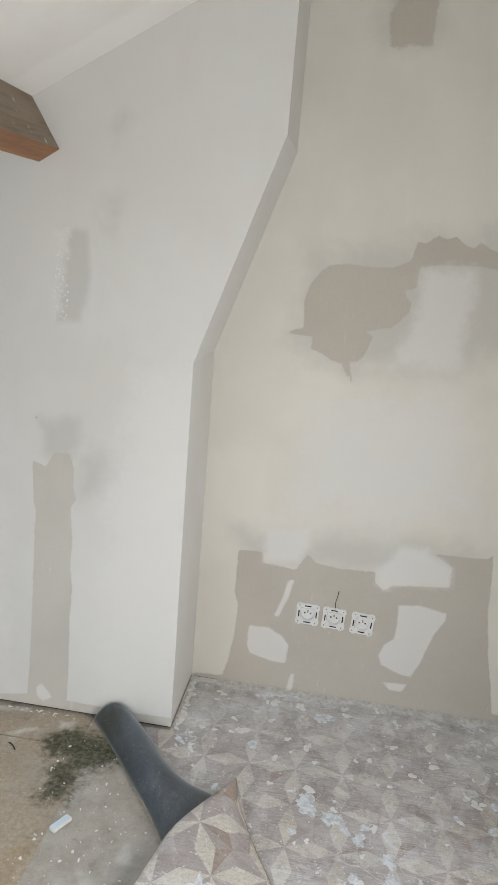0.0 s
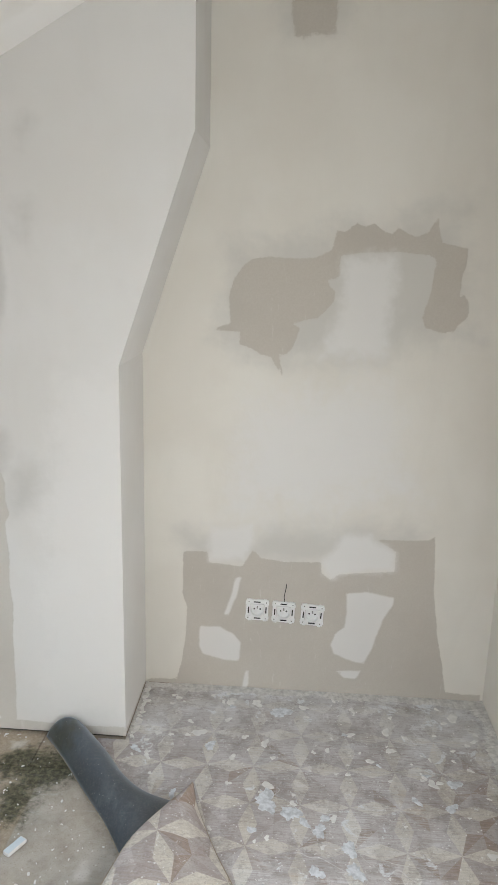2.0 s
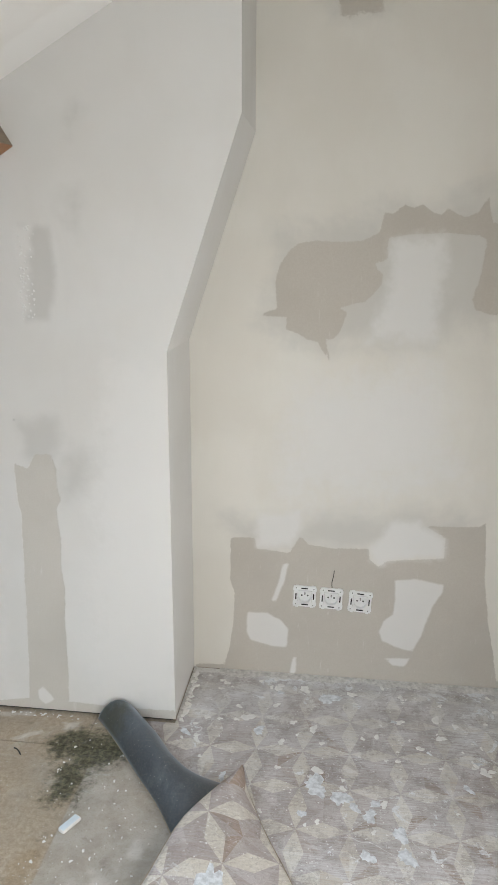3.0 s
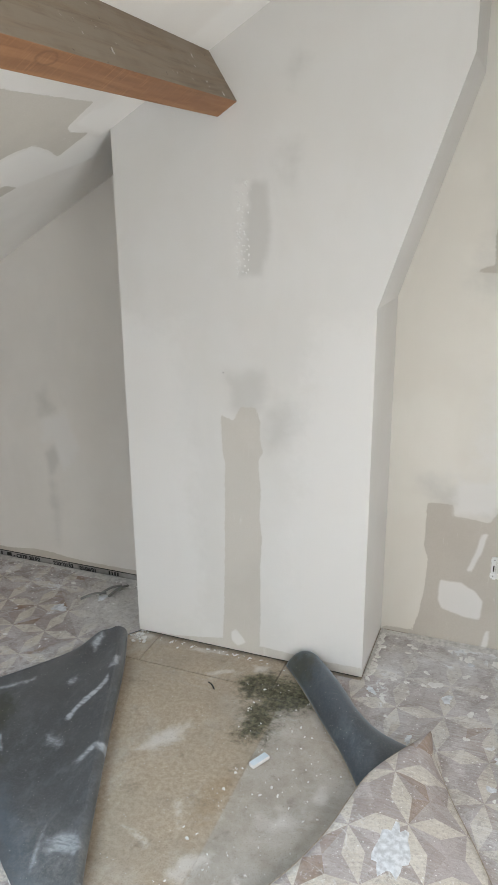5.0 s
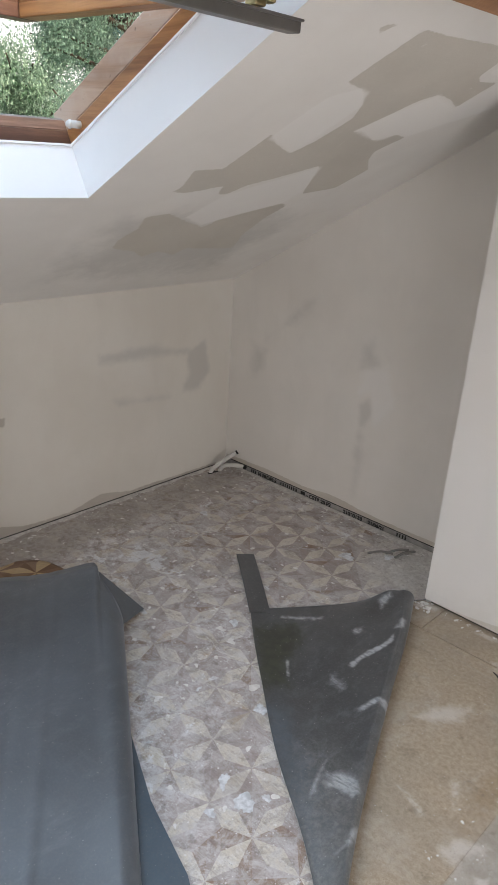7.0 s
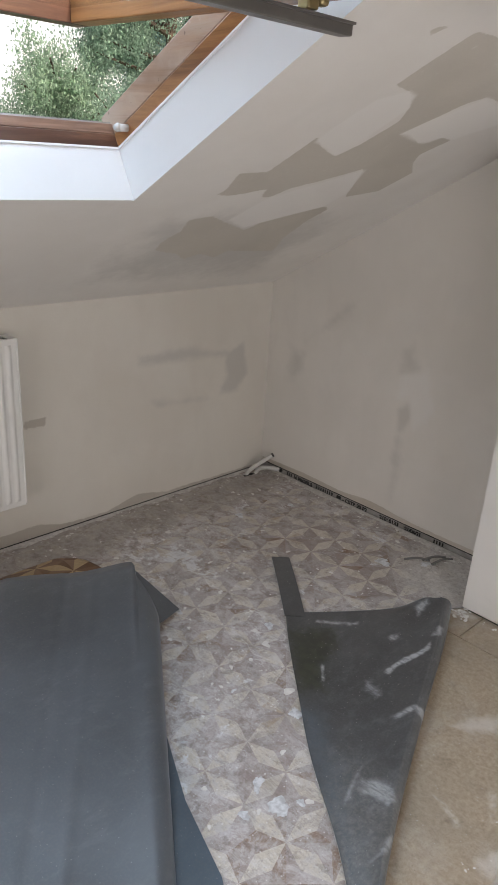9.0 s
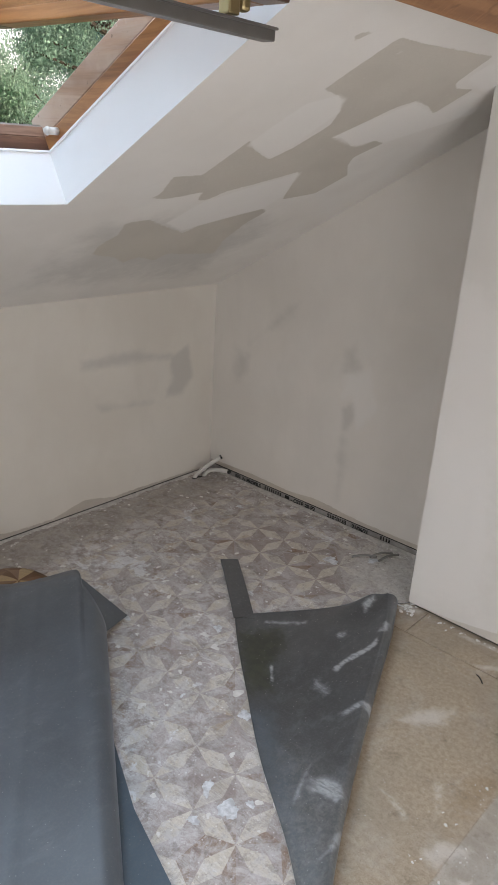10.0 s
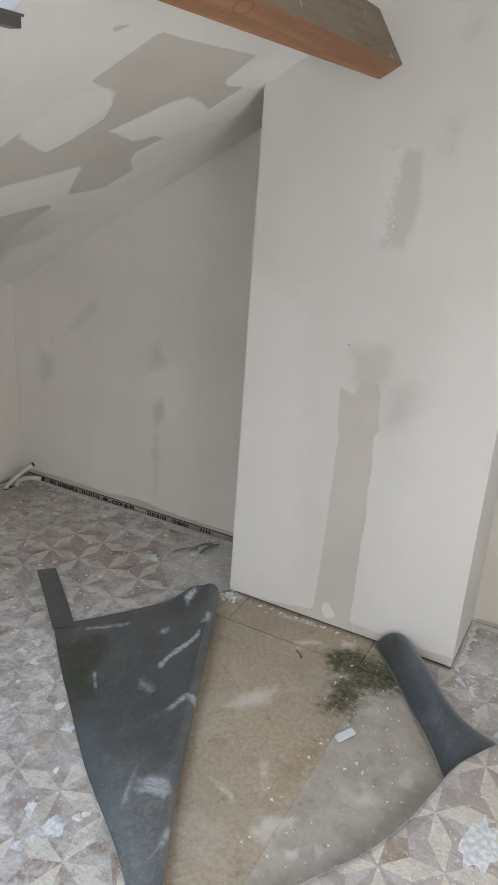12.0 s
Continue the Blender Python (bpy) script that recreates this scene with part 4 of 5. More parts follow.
def big_fold(u, v):
    o = Vector((-1.30, 0.975, 0)) + ALONG * (v * 2.1)
    r = 0.040 + 0.024 * math.exp(-(v / 0.30) ** 2) - 0.012 * v
    bend = math.pi * 1.03
    if u < 0.3:
        w = u / 0.3 * bend
        d, z = r * (1 - math.sin(w)), 0.012 + r * (1 - math.cos(w))
    else:
        k = (u - 0.3) / 0.7
        d = r * (1 - math.sin(bend)) + k * 0.95
        z = 0.012 + r * (1 - math.cos(bend)) - 0.12 * (d - r) + 0.0056 * math.log(1 + math.exp((min(d, 0.42) - 0.10) / 0.022)) + 0.12 * max(0, d - 0.42) - 0.10 * max(0, k - 0.3) ** 1.3
        z += (0.004 * math.sin(k * 9 + v * 3 + math.sin(v * 6))) * min(1, k * 3) + 0.03 * math.exp(-((d - 0.09) / 0.10) ** 2 - (v / 0.07) ** 2)
        z += sum(h * math.exp(-((d - at - slant * v) / 0.010) ** 2) for at, slant, h in ((0.19, 0.05, 0.0014), (0.27, 0.02, -0.0018), (0.44, -0.06, 0.002)))
        z = max(0.02, z)
    far_end = -0.19 * min(1, d / 0.08) if d < 0.08 else -0.19 + 0.225 * (d - 0.08)
    p = o + ACROSS * d + ALONG * (min(0.0, far_end) * math.exp(-v * 4) if u > 0.3 * 0.5 / 1.03 else 0.0)
    return Vector((p.x, p.y, z))


fold_ob = loose_sheet("vinyl_fold", 150, 90, big_fold, [BACKING_FOLD, VINYL], "grid", "large loose vinyl sheet doubled over, dark rubbery underside up")
tip = [Vector((-1.315, 0.965, 0.05)), Vector((-1.49, 1.02, 0.145)), Vector((-1.385, 1.12, 0.012))]
thick(link("turned_corner", grid_mesh("turned_corner", [k / 8 for k in range(9)], [k / 8 for k in range(9)],
      lambda u, v: tip[0].lerp(tip[1], u).lerp(tip[2], v), None, {}, "grid"), [BACKING_FOLD, BACKING_FOLD], fold_ob), 0.0026, 0.0, 1, 1)
under = [(-0.99, 0.765), (-0.80, 0.675), (-0.61, 0.615), (-0.40, 0.50), (-0.30, 0.40), (-0.7, 0.3), (-1.0, 0.55)]
bm = bmesh.new()
bm.faces.new([bm.verts.new((x, y, 0.011)) for x, y in under])
lower = thick(part("lower_layer", bm, [BACKING_BLUE, BACKING_BLUE], fold_ob, "bluish lower layer"), 0.0026, 0.0, 1, 1)
masks(lower.data, np.zeros(len(under)), np.zeros(len(under)), {})

# the narrow strip curled up beside the flue
CURL_A = [(-0.275, 1.838), (-0.195, 1.748), (-0.105, 1.632), (-0.01, 1.512), (0.08, 1.37)]
CURL_B = [(-0.14, 1.846), (-0.065, 1.765), (-0.005, 1.69), (0.07, 1.635), (0.195, 1.600)]


def curl(u, v):
    p = curve(CURL_A, v).lerp(curve(CURL_B, v), u).to_3d()
    h = 0.068 - 0.01 * v
    p.z = 0.010 + h * math.sin(math.pi * min(1, max(0, u))) ** 0.75 * (1 - 0.6 * v * v)
    return p


curl_ob = loose_sheet("vinyl_curl", 24, 40, curl, [VINYL, BACKING], "grid", "strip of vinyl curled up, dark dusty underside showing",
                      {"moss": [([(-0.28, 1.84), (-0.15, 1.84), (-0.16, 1.74), (-0.24, 1.76)], 0.03)]})
part("cut_edge", tube(bmesh.new(), [curl(0.0, k / 12) for k in range(13)], 0.0021, 8), CUT_EDGE, curl_ob, "pale cut edge", True)

# the lifted patterned corner over it
LIFT_L = [(0.19, 1.61), (0.075, 1.435), (0.02, 1.235), (-0.04, 1.10), (-0.12, 0.985), (-0.24, 0.80)]
LIFT_R = [(0.205, 1.605), (0.27, 1.46), (0.335, 1.34), (0.41, 1.18), (0.47, 1.02), (0.52, 0.80)]


def lifted(u, v):
    p = curve(LIFT_L, v).lerp(curve(LIFT_R, v), u).to_3d()
    p.z = 0.012 + (0.062 * math.sin(math.pi * (0.30 + 0.70 * u)) + 0.006 * (1 - u)) * (1 - 0.8 * v)
    return p


corner_ob = loose_sheet("vinyl_corner", 24, 50, lifted, [BACKING, VINYL_SCUFFED], lambda p: ((p.x * 0.92 + p.y * 0.38) / A, (p.y * 0.92 - p.x * 0.38) / B), "lifted corner of star-patterned vinyl over the curled strip")
for side in (0.0, 1.0):
    part("cut_edge", tube(bmesh.new(), [lifted(side, k / 14) for k in range(15)], 0.0021, 8), CUT_EDGE, corner_ob, "pale cut edge", True)

# ---- roof beam ----
beam = thing("roof_beam", pose(-0.422, FRONT, 1.631), "old timber purlin, stained below and weathered grey on its side", "beam", kind="structure")
beam.rotation_euler = (radians(1.35), -math.atan2(0.034, 0.055), 0)
bm = block(bmesh.new(), (-0.065, BACK - FRONT, 0.0), (0.0, 0.006, 0.25), 0.002)
ob = part("timber", bm, [GREY_BEAM, ORANGE_BEAM], beam)
for f in ob.data.polygons:
    f.material_index = 1 if f.normal.z < -0.7 else 0


# ---- roof window ----
def slope_block(bm, s0, s1, y0, y1, n0, n1, bevel=0.0025):
    """A box laid along the slope."""
    turn = Matrix.Translation(on_slope(0, 0, 0)) @ Matrix.Rotation(-THETA, 4, "Y")
    return block(bm, (s0, y0, n0), (s1, y1, n1), bevel, turn)


window = thing("window_1", pose(0, 0, 0), "open centre-pivot roof window in varnished pine", "roof window", kind="structure")
N1, N2, N3 = DEEP, DEEP + 0.037, DEEP + 0.10
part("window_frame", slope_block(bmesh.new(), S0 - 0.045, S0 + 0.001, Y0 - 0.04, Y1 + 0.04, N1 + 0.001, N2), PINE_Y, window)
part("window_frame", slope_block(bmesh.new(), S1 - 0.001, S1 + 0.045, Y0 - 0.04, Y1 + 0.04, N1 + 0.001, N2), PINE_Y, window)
part("sill", slope_block(bmesh.new(), S0 - 0.045, S0 - 0.006, Y0 - 0.04, Y1 + 0.04, N2 + 0.004, N2 + 0.030), PINE_SILL, window, "paler weathered lip")
part("drip_edge", slope_block(bmesh.new(), S0 - 0.050, S0 - 0.010, Y0 - 0.04, Y1 + 0.04, N2 + 0.0305, N2 + 0.036, 0.001), ALU, window, "thin grey metal edge")
for lo, hi in (((S0 - 0.003, Y0), (S0 + 0.004, Y1)), ((S0 + 0.004, Y1 - 0.004), (S1, Y1 + 0.003)), ((S0 + 0.004, Y0 - 0.003), (S1, Y0 + 0.004))):
    part("sealant_bead", slope_block(bmesh.new(), lo[0], hi[0], lo[1], hi[1], N1 - 0.003, N1 + 0.0025, 0.001), REVEAL, window, "white sealant bead")
for a, b in ((Y1 - 0.001, Y1 + 0.045), (Y0 - 0.045, Y0 + 0.001)):
    part("window_frame", slope_block(bmesh.new(), S0, S1, a, b, N1 + 0.001, N2), PINE_S, window)
    part("cheek", slope_block(bmesh.new(), S0 - 0.04, S1, a + (0.006 if a > 0.5 else 0), b - (0 if a > 0.5 else 0.006), N2 + 0.005, N3), PINE_OLD, window)
    # A black strip set between the two boards gives the shade there.
    part("groove_shade", slope_block(bmesh.new(), S0 + 0.002, S1 - 0.002, min(a, b) + 0.010, max(a, b) - 0.010, N2 - 0.001, N2 + 0.0055, 0.0), DARK, window)
part("flashing", slope_block(bmesh.new(), S0 - 0.14, S0 - 0.04, Y0 - 0.12, Y1 + 0.12, DEEP + 0.004, N2 + 0.03), ALU, window)
bm = bmesh.new()
a = on_slope(0.055, Y1, N1 + 0.022)
rod(bm, a, a + Vector((0, -0.030, 0)), 0.0085, 14)
rod(bm, a + Vector((0, -0.028, 0)), a + Vector((0, -0.036, 0)), 0.0105, 14, 0.006)
part("stop_bolt", bm, CONDUIT, window, "small pale stop bolt", True)

sash = thing("window_sash", pose(-1.12, 0, 1.633, 0, 1.0, 0), "varnished pine window sash tilted level, seen from below", "window sash")
L = 0.425
for a, b in ((0.855, 0.905), (0.225, 0.275)):
    part("stile", block(bmesh.new(), (-L + 0.052, a, -0.024), (L - 0.052, b, 0.030), 0.003), PINE_S, sash)
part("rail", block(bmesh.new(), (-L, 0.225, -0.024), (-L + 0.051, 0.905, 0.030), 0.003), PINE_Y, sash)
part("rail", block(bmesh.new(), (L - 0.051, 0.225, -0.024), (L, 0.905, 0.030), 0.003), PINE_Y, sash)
glass = bpy.data.materials.new("window_glass")
glass.use_nodes = True
gb = glass.node_tree.nodes["Principled BSDF"]
gb.inputs["Transmission Weight"].default_value, gb.inputs["Roughness"].default_value = 1.0, 0.0
pane = part("pane", block(bmesh.new(), (-L + 0.045, 0.27, 0.004), (L - 0.045, 0.86, 0.010)), glass, sash)
pane.visible_shadow = False
bm = block(bmesh.new(), (L - 0.052, 0.30, -0.076), (L - 0.026, 0.905, -0.058), 0.002)
block(bm, (L - 0.058, 0.30, -0.060), (L - 0.020, 0.905, -0.056), 0.001)
part("handle_bar", bm, plain("dull_bar", (0.20, 0.19, 0.18), 0.4, 0.6), sash, "long grey metal control bar")
bm = block(bmesh.new(), (L - 0.053, 0.800, -0.052), (L - 0.029, 0.824, -0.012), 0.003)
block(bm, (L - 0.050, 0.829, -0.044), (L - 0.030, 0.850, -0.020), 0.006)
rod(bm, (L - 0.04, 0.812, -0.06), (L - 0.04, 0.812, -0.045), 0.004)
part("latch", bm, BRASS, sash, "brass latch")

# ---- metal tracks under the boards ----
track = thing("metal_track", pose(0, 0, 0), "galvanised partition track along the foot of the wall, printed in black", "track", kind="structure")
part("track_north", block(bmesh.new(), (KNEE + 0.002, GABLE + 0.006, 0.0), (-0.5, GABLE + 0.045, 0.033), 0.001), STEEL, track)
# Black strips fill the gaps under the boards in place of their shade.
part("gap_shade_west", block(bmesh.new(), (KNEE - 0.045, BACK, 0.0), (KNEE - 0.008, GABLE, 0.010), 0.001), DARK, track)
part("gap_shadow", block(bmesh.new(), (KNEE + 0.03, GABLE + 0.004, 0.0275), (-0.5, GABLE + 0.007, 0.0335)), DARK, track)
part("flue_gap_shade", block(bmesh.new(), (BL + 0.012, FRONT + 0.012, 0.0), (BR - 0.012, FRONT + 0.03, 0.012)), DARK, track)


def printed(text, x, size):
    cu = bpy.data.curves.new("print", "FONT")
    cu.body, cu.size, cu.extrude, cu.offset = text, size, 0.0002, 0.0013
    ob = bpy.data.objects.new("print", cu)
    me = bpy.data.meshes.new_from_object(ob)
    bpy.data.objects.remove(ob)
    made = link("print", me, INK, track)
    made.matrix_basis = pose(x, GABLE + 0.0055, 0.0055, 90, 0, 0) @ Matrix.Diagonal((1.0, 1, 1, 1))


printed("N PROFILS", -1.866, 0.024)
printed("- CSTB 20 P2", -1.578, 0.024)
printed("21060133", -1.381, 0.024)
printed("21/06/21", -1.256, 0.022)
bm = bmesh.new()
for x0, n in ((-1.91, 3), (-1.729, 8), (-1.12, 4)):
    for k in range(n):
        w = 0.0045 + 0.003 * random.random()
        block(bm, (x0 + k * 0.0125, GABLE + 0.0050, 0.008), (x0 + k * 0.0125 + w, GABLE + 0.0062, 0.023))
block(bm, (-1.612, GABLE + 0.0050, 0.008), (-1.588, GABLE + 0.0062, 0.023), 0.0005)
part("print_bars", bm, INK, track)

# ---- sockets in the alcove ----
def socket_outlet(x, z, lean):
    ob = thing("wall_socket", pose(x, GABLE, z, 0, lean, 0), "white wall socket mechanism fixed without its cover plate", "wall socket", "sockets in a row")
    bm = bmesh.new()
    for x0, x1, z0, z1 in ((-0.036, 0.036, 0.021, 0.036), (-0.036, 0.036, -0.036, -0.021), (-0.036, -0.023, -0.021, 0.021), (0.023, 0.036, -0.021, 0.021)):
        block(bm, (x0, -0.006, z0), (x1, 0.002, z1), 0.0012)
    for sx in (-1, 1):
        for sz in (-1, 1):
            block(bm, (sx * 0.036 - 0.002, -0.008, sz * 0.025 - 0.005), (sx * 0.036 + 0.002, 0.0, sz * 0.025 + 0.005), 0.001)
            block(bm, (sx * 0.025 - 0.005, -0.008, sz * 0.036 - 0.002), (sx * 0.025 + 0.005, 0.0, sz * 0.036 + 0.002), 0.001)
    plate = part("mounting_plate", bm, WHITE_PLASTIC, ob)
    bm = bmesh.new()
    for w in (0, 90, 180, 270):
        block(bm, (-0.012, -0.0068, 0.0265), (0.010, -0.0055, 0.0305), 0.001, pose(0, 0, 0, 0, w, 0))
        block(bm, (0.0275, -0.0068, 0.026), (0.0305, -0.0055, 0.029), 0, pose(0, 0, 0, 0, w, 0))
    part("fixing_slots", bm, BLACK, plate)
    # insert with its round well
    n, verts, faces = 32, [], []
    for r, y, sq in ((0.0222, -0.004, 1), (0.0222, -0.012, 1), (0.0205, -0.0135, 0), (0.0195, -0.0125, 0), (0.0185, -0.0008, 0)):
        for k in range(n):
            w = 2 * math.pi * k / n
            e = r / max(abs(math.cos(w)), abs(math.sin(w))) if sq else r
            verts.append((e * math.cos(w) if not sq else max(-r, min(r, e * math.cos(w))), y, e * math.sin(w)))
    for j in range(4):
        faces += [(j * n + k, j * n + (k + 1) % n, (j + 1) * n + (k + 1) % n, (j + 1) * n + k) for k in range(n)]
    faces.append(tuple(4 * n + k for k in range(n)))
    me = bpy.data.meshes.new("insert")
    me.from_pydata(verts, [], faces)
    insert = link("insert", me, WHITE_PLASTIC, ob)
    bm = bmesh.new()
    for sx in (-0.0095, 0.0095):
        rod(bm, (sx, -0.0006, 0.002), (sx, -0.0016, 0.002), 0.0028, 12)
    part("contact_holes", bm, BLACK, insert)
    bm = rod(bmesh.new(), (0, -0.0006, 0.0105), (0, -0.0115, 0.0105), 0.0023, 12)
    part("earth_pin", bm, ALU, insert)
    return ob


for x, z, lean in ((0.3265, 0.2965, 1.0), (0.412, 0.2935, 2.0), (0.505, 0.2885, 3.5)):
    socket_outlet(x, z, lean)
bm = tube(bmesh.new(), [(0.414, GABLE - 0.002, 0.33), (0.412, GABLE - 0.003, 0.35), (0.417, GABLE - 0.003, 0.372), (0.419, GABLE - 0.002, 0.392)], 0.0012, 6)
tagged(part("loose_wire", bm, BLACK), "thin dark wire end above the sockets", "wire")

# ---- radiator on the knee wall ----
rad = thing("radiator", pose(KNEE, 0.0, 0.0), "white enamelled panel radiator on the knee wall", "radiator")
y0, y1, z0, z1 = -0.15, 0.92, 0.205, 0.79
bm = block(bmesh.new(), (0.085, y0, z0), (0.095, y1, z1), 0.004)
part("front_panel", bm, RAD_PAINT, rad)


def ribbed(u, v):
    edge = min(1, (u - y0 - 0.02) / 0.01, (y1 - 0.02 - u) / 0.01, (v - z0 - 0.02) / 0.015, (z1 - 0.02 - v) / 0.015)
    wave = max(0.0, math.cos(2 * math.pi * (u - y0) / 0.0335)) ** 0.5
    return (0.0952 + 0.008 * max(0.0, edge) * wave, u, v)


ribs = link("ribbed_face", grid_mesh("ribbed_face", steps(y0 + 0.02, y1 - 0.02, 0.0042), steps(z0 + 0.02, z1 - 0.02, 0.015), ribbed), RAD_PAINT, rad)
ribs.data.shade_smooth()
part("rear_panel", block(bmesh.new(), (0.035, y0, z0), (0.048, y1, z1), 0.004), RAD_PAINT, rad)
for y in (y0, y1 - 0.004):
    part("side_cover", block(bmesh.new(), (0.03, y, z0 + 0.01), (0.10, y + 0.004, z1), 0.001), RAD_PAINT, rad)
bm = bmesh.new()
for k in range(26):
    y = y0 + 0.015 + k * (y1 - y0 - 0.03) / 25
    block(bm, (0.036, y - 0.012, z1 - 0.004), (0.098, y + 0.012, z1 + 0.001))
part("top_grille", bm, RAD_PAINT, rad)
for y in (0.1, 0.7):
    part("bracket", block(bmesh.new(), (0.0, y - 0.02, 0.3), (0.036, y + 0.02, 0.7), 0.002), STEEL, rad)

# ---- conduits in the corner ----
for pts in ([(-2.03, 2.02, 0.0), (-2.03, 2.03, 0.02), (-1.99, 2.08, 0.07), (-1.965, 2.12, 0.10)], [(-2.02, 2.07, 0.0), (-2.01, 2.08, 0.03), (-1.96, 2.10, 0.045), (-1.90, 2.11, 0.05)]):
    ob = tagged(part("conduit", tube(bmesh.new(), pts, 0.0095), CONDUIT, smooth=True), "grey plastic conduit end coming out of the floor", "conduit", "conduits in the corner")
    d = (Vector(pts[-1]) - Vector(pts[-2])).normalized()
    part("opening", rod(bmesh.new(), Vector(pts[-1]) - d * 0.004, Vector(pts[-1]) + d * 0.004, 0.0096, 12), BLACK, ob)

# ---- plaster droppings ----
def splat(bm, x, y, z, r, h, seg=12):
    """A flattened ragged lump."""
    turn, squash = random.random() * 6.3, 0.55 + 0.45 * random.random()
    top = bm.verts.new((x, y, z + h))
    ring, mid = [], []
    for k in range(seg):
        w = 2 * math.pi * k / seg
        q = r * (0.62 + 0.2 * math.sin(2 * w + turn) + 0.14 * math.sin(3 * w + 2 * turn) + 0.34 * random.random())
        a, b = q * math.cos(w), q * squash * math.sin(w)
        dx, dy = a * math.cos(turn) - b * math.sin(turn), a * math.sin(turn) + b * math.cos(turn)
        ring.append(bm.verts.new((x + dx, y + dy, z)))
        mid.append(bm.verts.new((x + dx * 0.75, y + dy * 0.75, z + h * (0.7 + 0.3 * random.random()))))
    for k in range(seg):
        j = (k + 1) % seg
        bm.faces.new((ring[k], ring[j], mid[j], mid[k]))
        bm.faces.new((mid[k], mid[j], top))


random.seed(4)
bm = bmesh.new()
splat(bm, -2.025, 2.03, 0.0042, 0.034, 0.0006, 18)
tagged(part("floor_hole", bm, BLACK), "ragged dark hole in the vinyl round the conduits", "hole")
bm = bmesh.new()
TOP = 0.0046
for _ in range(120):
    splat(bm, random.uniform(BR + 0.03, RIGHT - 0.03), 2.13 - abs(random.gauss(0, 0.40)), TOP, abs(random.gauss(0.001, 0.009)) + 0.002, 0.0012)
for _ in range(330):
    x, y = random.uniform(KNEE + 0.04, -0.55), random.uniform(0.5, 2.13)
    if x < -0.86 - (1.8 - y) * -0.42:
        splat(bm, x, y, TOP, abs(random.gauss(0.001, 0.0055)) + 0.002, 0.0012)
for _ in range(130):
    splat(bm, random.uniform(-0.32, 0.0), random.uniform(1.0, 1.8), 0.0, abs(random.gauss(0, 0.0025)) + 0.0012, 0.002, 8)
tagged(part("plaster_droppings", bm, DRY), "dried white plaster droppings on the floor", "plaster", kind="stuff")
SPLASHES = [(-1.049, 2.01, 0.024), (-1.158, 1.892, 0.034), (-1.689, 1.959, 0.018), (-1.149, 1.29, 0.02), (-0.835, 1.073, 0.026), (-1.003, 1.006, 0.011), (-0.658, 0.828, 0.036), (-0.734, 0.838, 0.026), (-0.692, 0.754, 0.018), (-0.945, 0.787, 0.009), (-0.632, 0.875, 0.014), (-1.37, 2.044, 0.012), (-1.752, 1.723, 0.022), (-1.384, 1.116, 0.016)]
SPLASHES += [(0.416, 2.037, 0.036), (0.212, 1.856, 0.022), (-0.004, 1.821, 0.022), (0.833, 1.785, 0.016), (0.906, 1.758, 0.026), (0.88, 1.666, 0.022), (0.79, 1.682, 0.02), (0.386, 1.647, 0.044), (0.454, 1.609, 0.034), (0.49, 1.577, 0.02), (0.355, 1.542, 0.018), (0.526, 1.554, 0.024), (0.542, 1.598, 0.02), (0.516, 1.426, 0.022), (0.6, 1.502, 0.026), (0.609, 1.435, 0.028), (0.702, 1.814, 0.01), (0.613, 1.944, 0.012), (0.262, 2.05, 0.014), (0.134, 1.65, 0.02), (1.059, 1.968, 0.016)]
for x, y, r in SPLASHES:
    bm = bmesh.new()
    splat(bm, x, y, TOP, r, 0.0014, 30)
    tagged(part("plaster_splash", bm, SPLASH), "dried splash of white plaster on the vinyl", "plaster", "plaster splashes")
bm = bmesh.new()
rims = []
for size, lift in ((1.0, 0.0014), (0.80, 0.0030), (0.35, 0.0036)):
    rims.append([bm.verts.new(lifted(0.46 + q * size * 0.125 * math.cos(w), 0.46 + q * size * 0.10 * math.sin(w)) + Vector((0, 0, lift + 0.0003 * random.random())))
                 for w, q in ((2 * math.pi * k / 26, 0.85 + 0.12 * math.sin(k * 1.7) + 0.08 * math.sin(k * 4.1)) for k in range(26))])
for a, b in zip(rims, rims[1:]):
    for k in range(26):
        bm.faces.new((a[k], a[(k + 1) % 26], b[(k + 1) % 26], b[k]))
bm.faces.new(rims[-1])
bmesh.ops.recalc_face_normals(bm, faces=bm.faces[:])
tagged(part("plaster_splash", bm, SPLASH), "thick dried splash of white plaster on the lifted vinyl", "plaster", "plaster splashes")
chip = thing("plaster_chip", pose(-0.213, 1.432, 0.0, 0, 0, 62), "broken piece of white plasterboard on the chipboard", "plaster chip")
part("core", block(bmesh.new(), (-0.029, -0.010, 0.001), (0.029, 0.010, 0.012), 0.003), DRY, chip)
part("paper_face", block(bmesh.new(), (-0.028, -0.0095, 0.0122), (0.025, 0.0085, 0.0132), 0.0004), plain("blue_paper", (0.62, 0.70, 0.76), 0.8), chip)
bm = tube(bmesh.new(), [(-0.475, 1.69, 0.002), (-0.46, 1.683, 0.003), (-0.445, 1.665, 0.002)], 0.0018, 6)
tagged(part("wire_offcut", bm, BLACK), "short dark wire offcut on the chipboard", "wire")

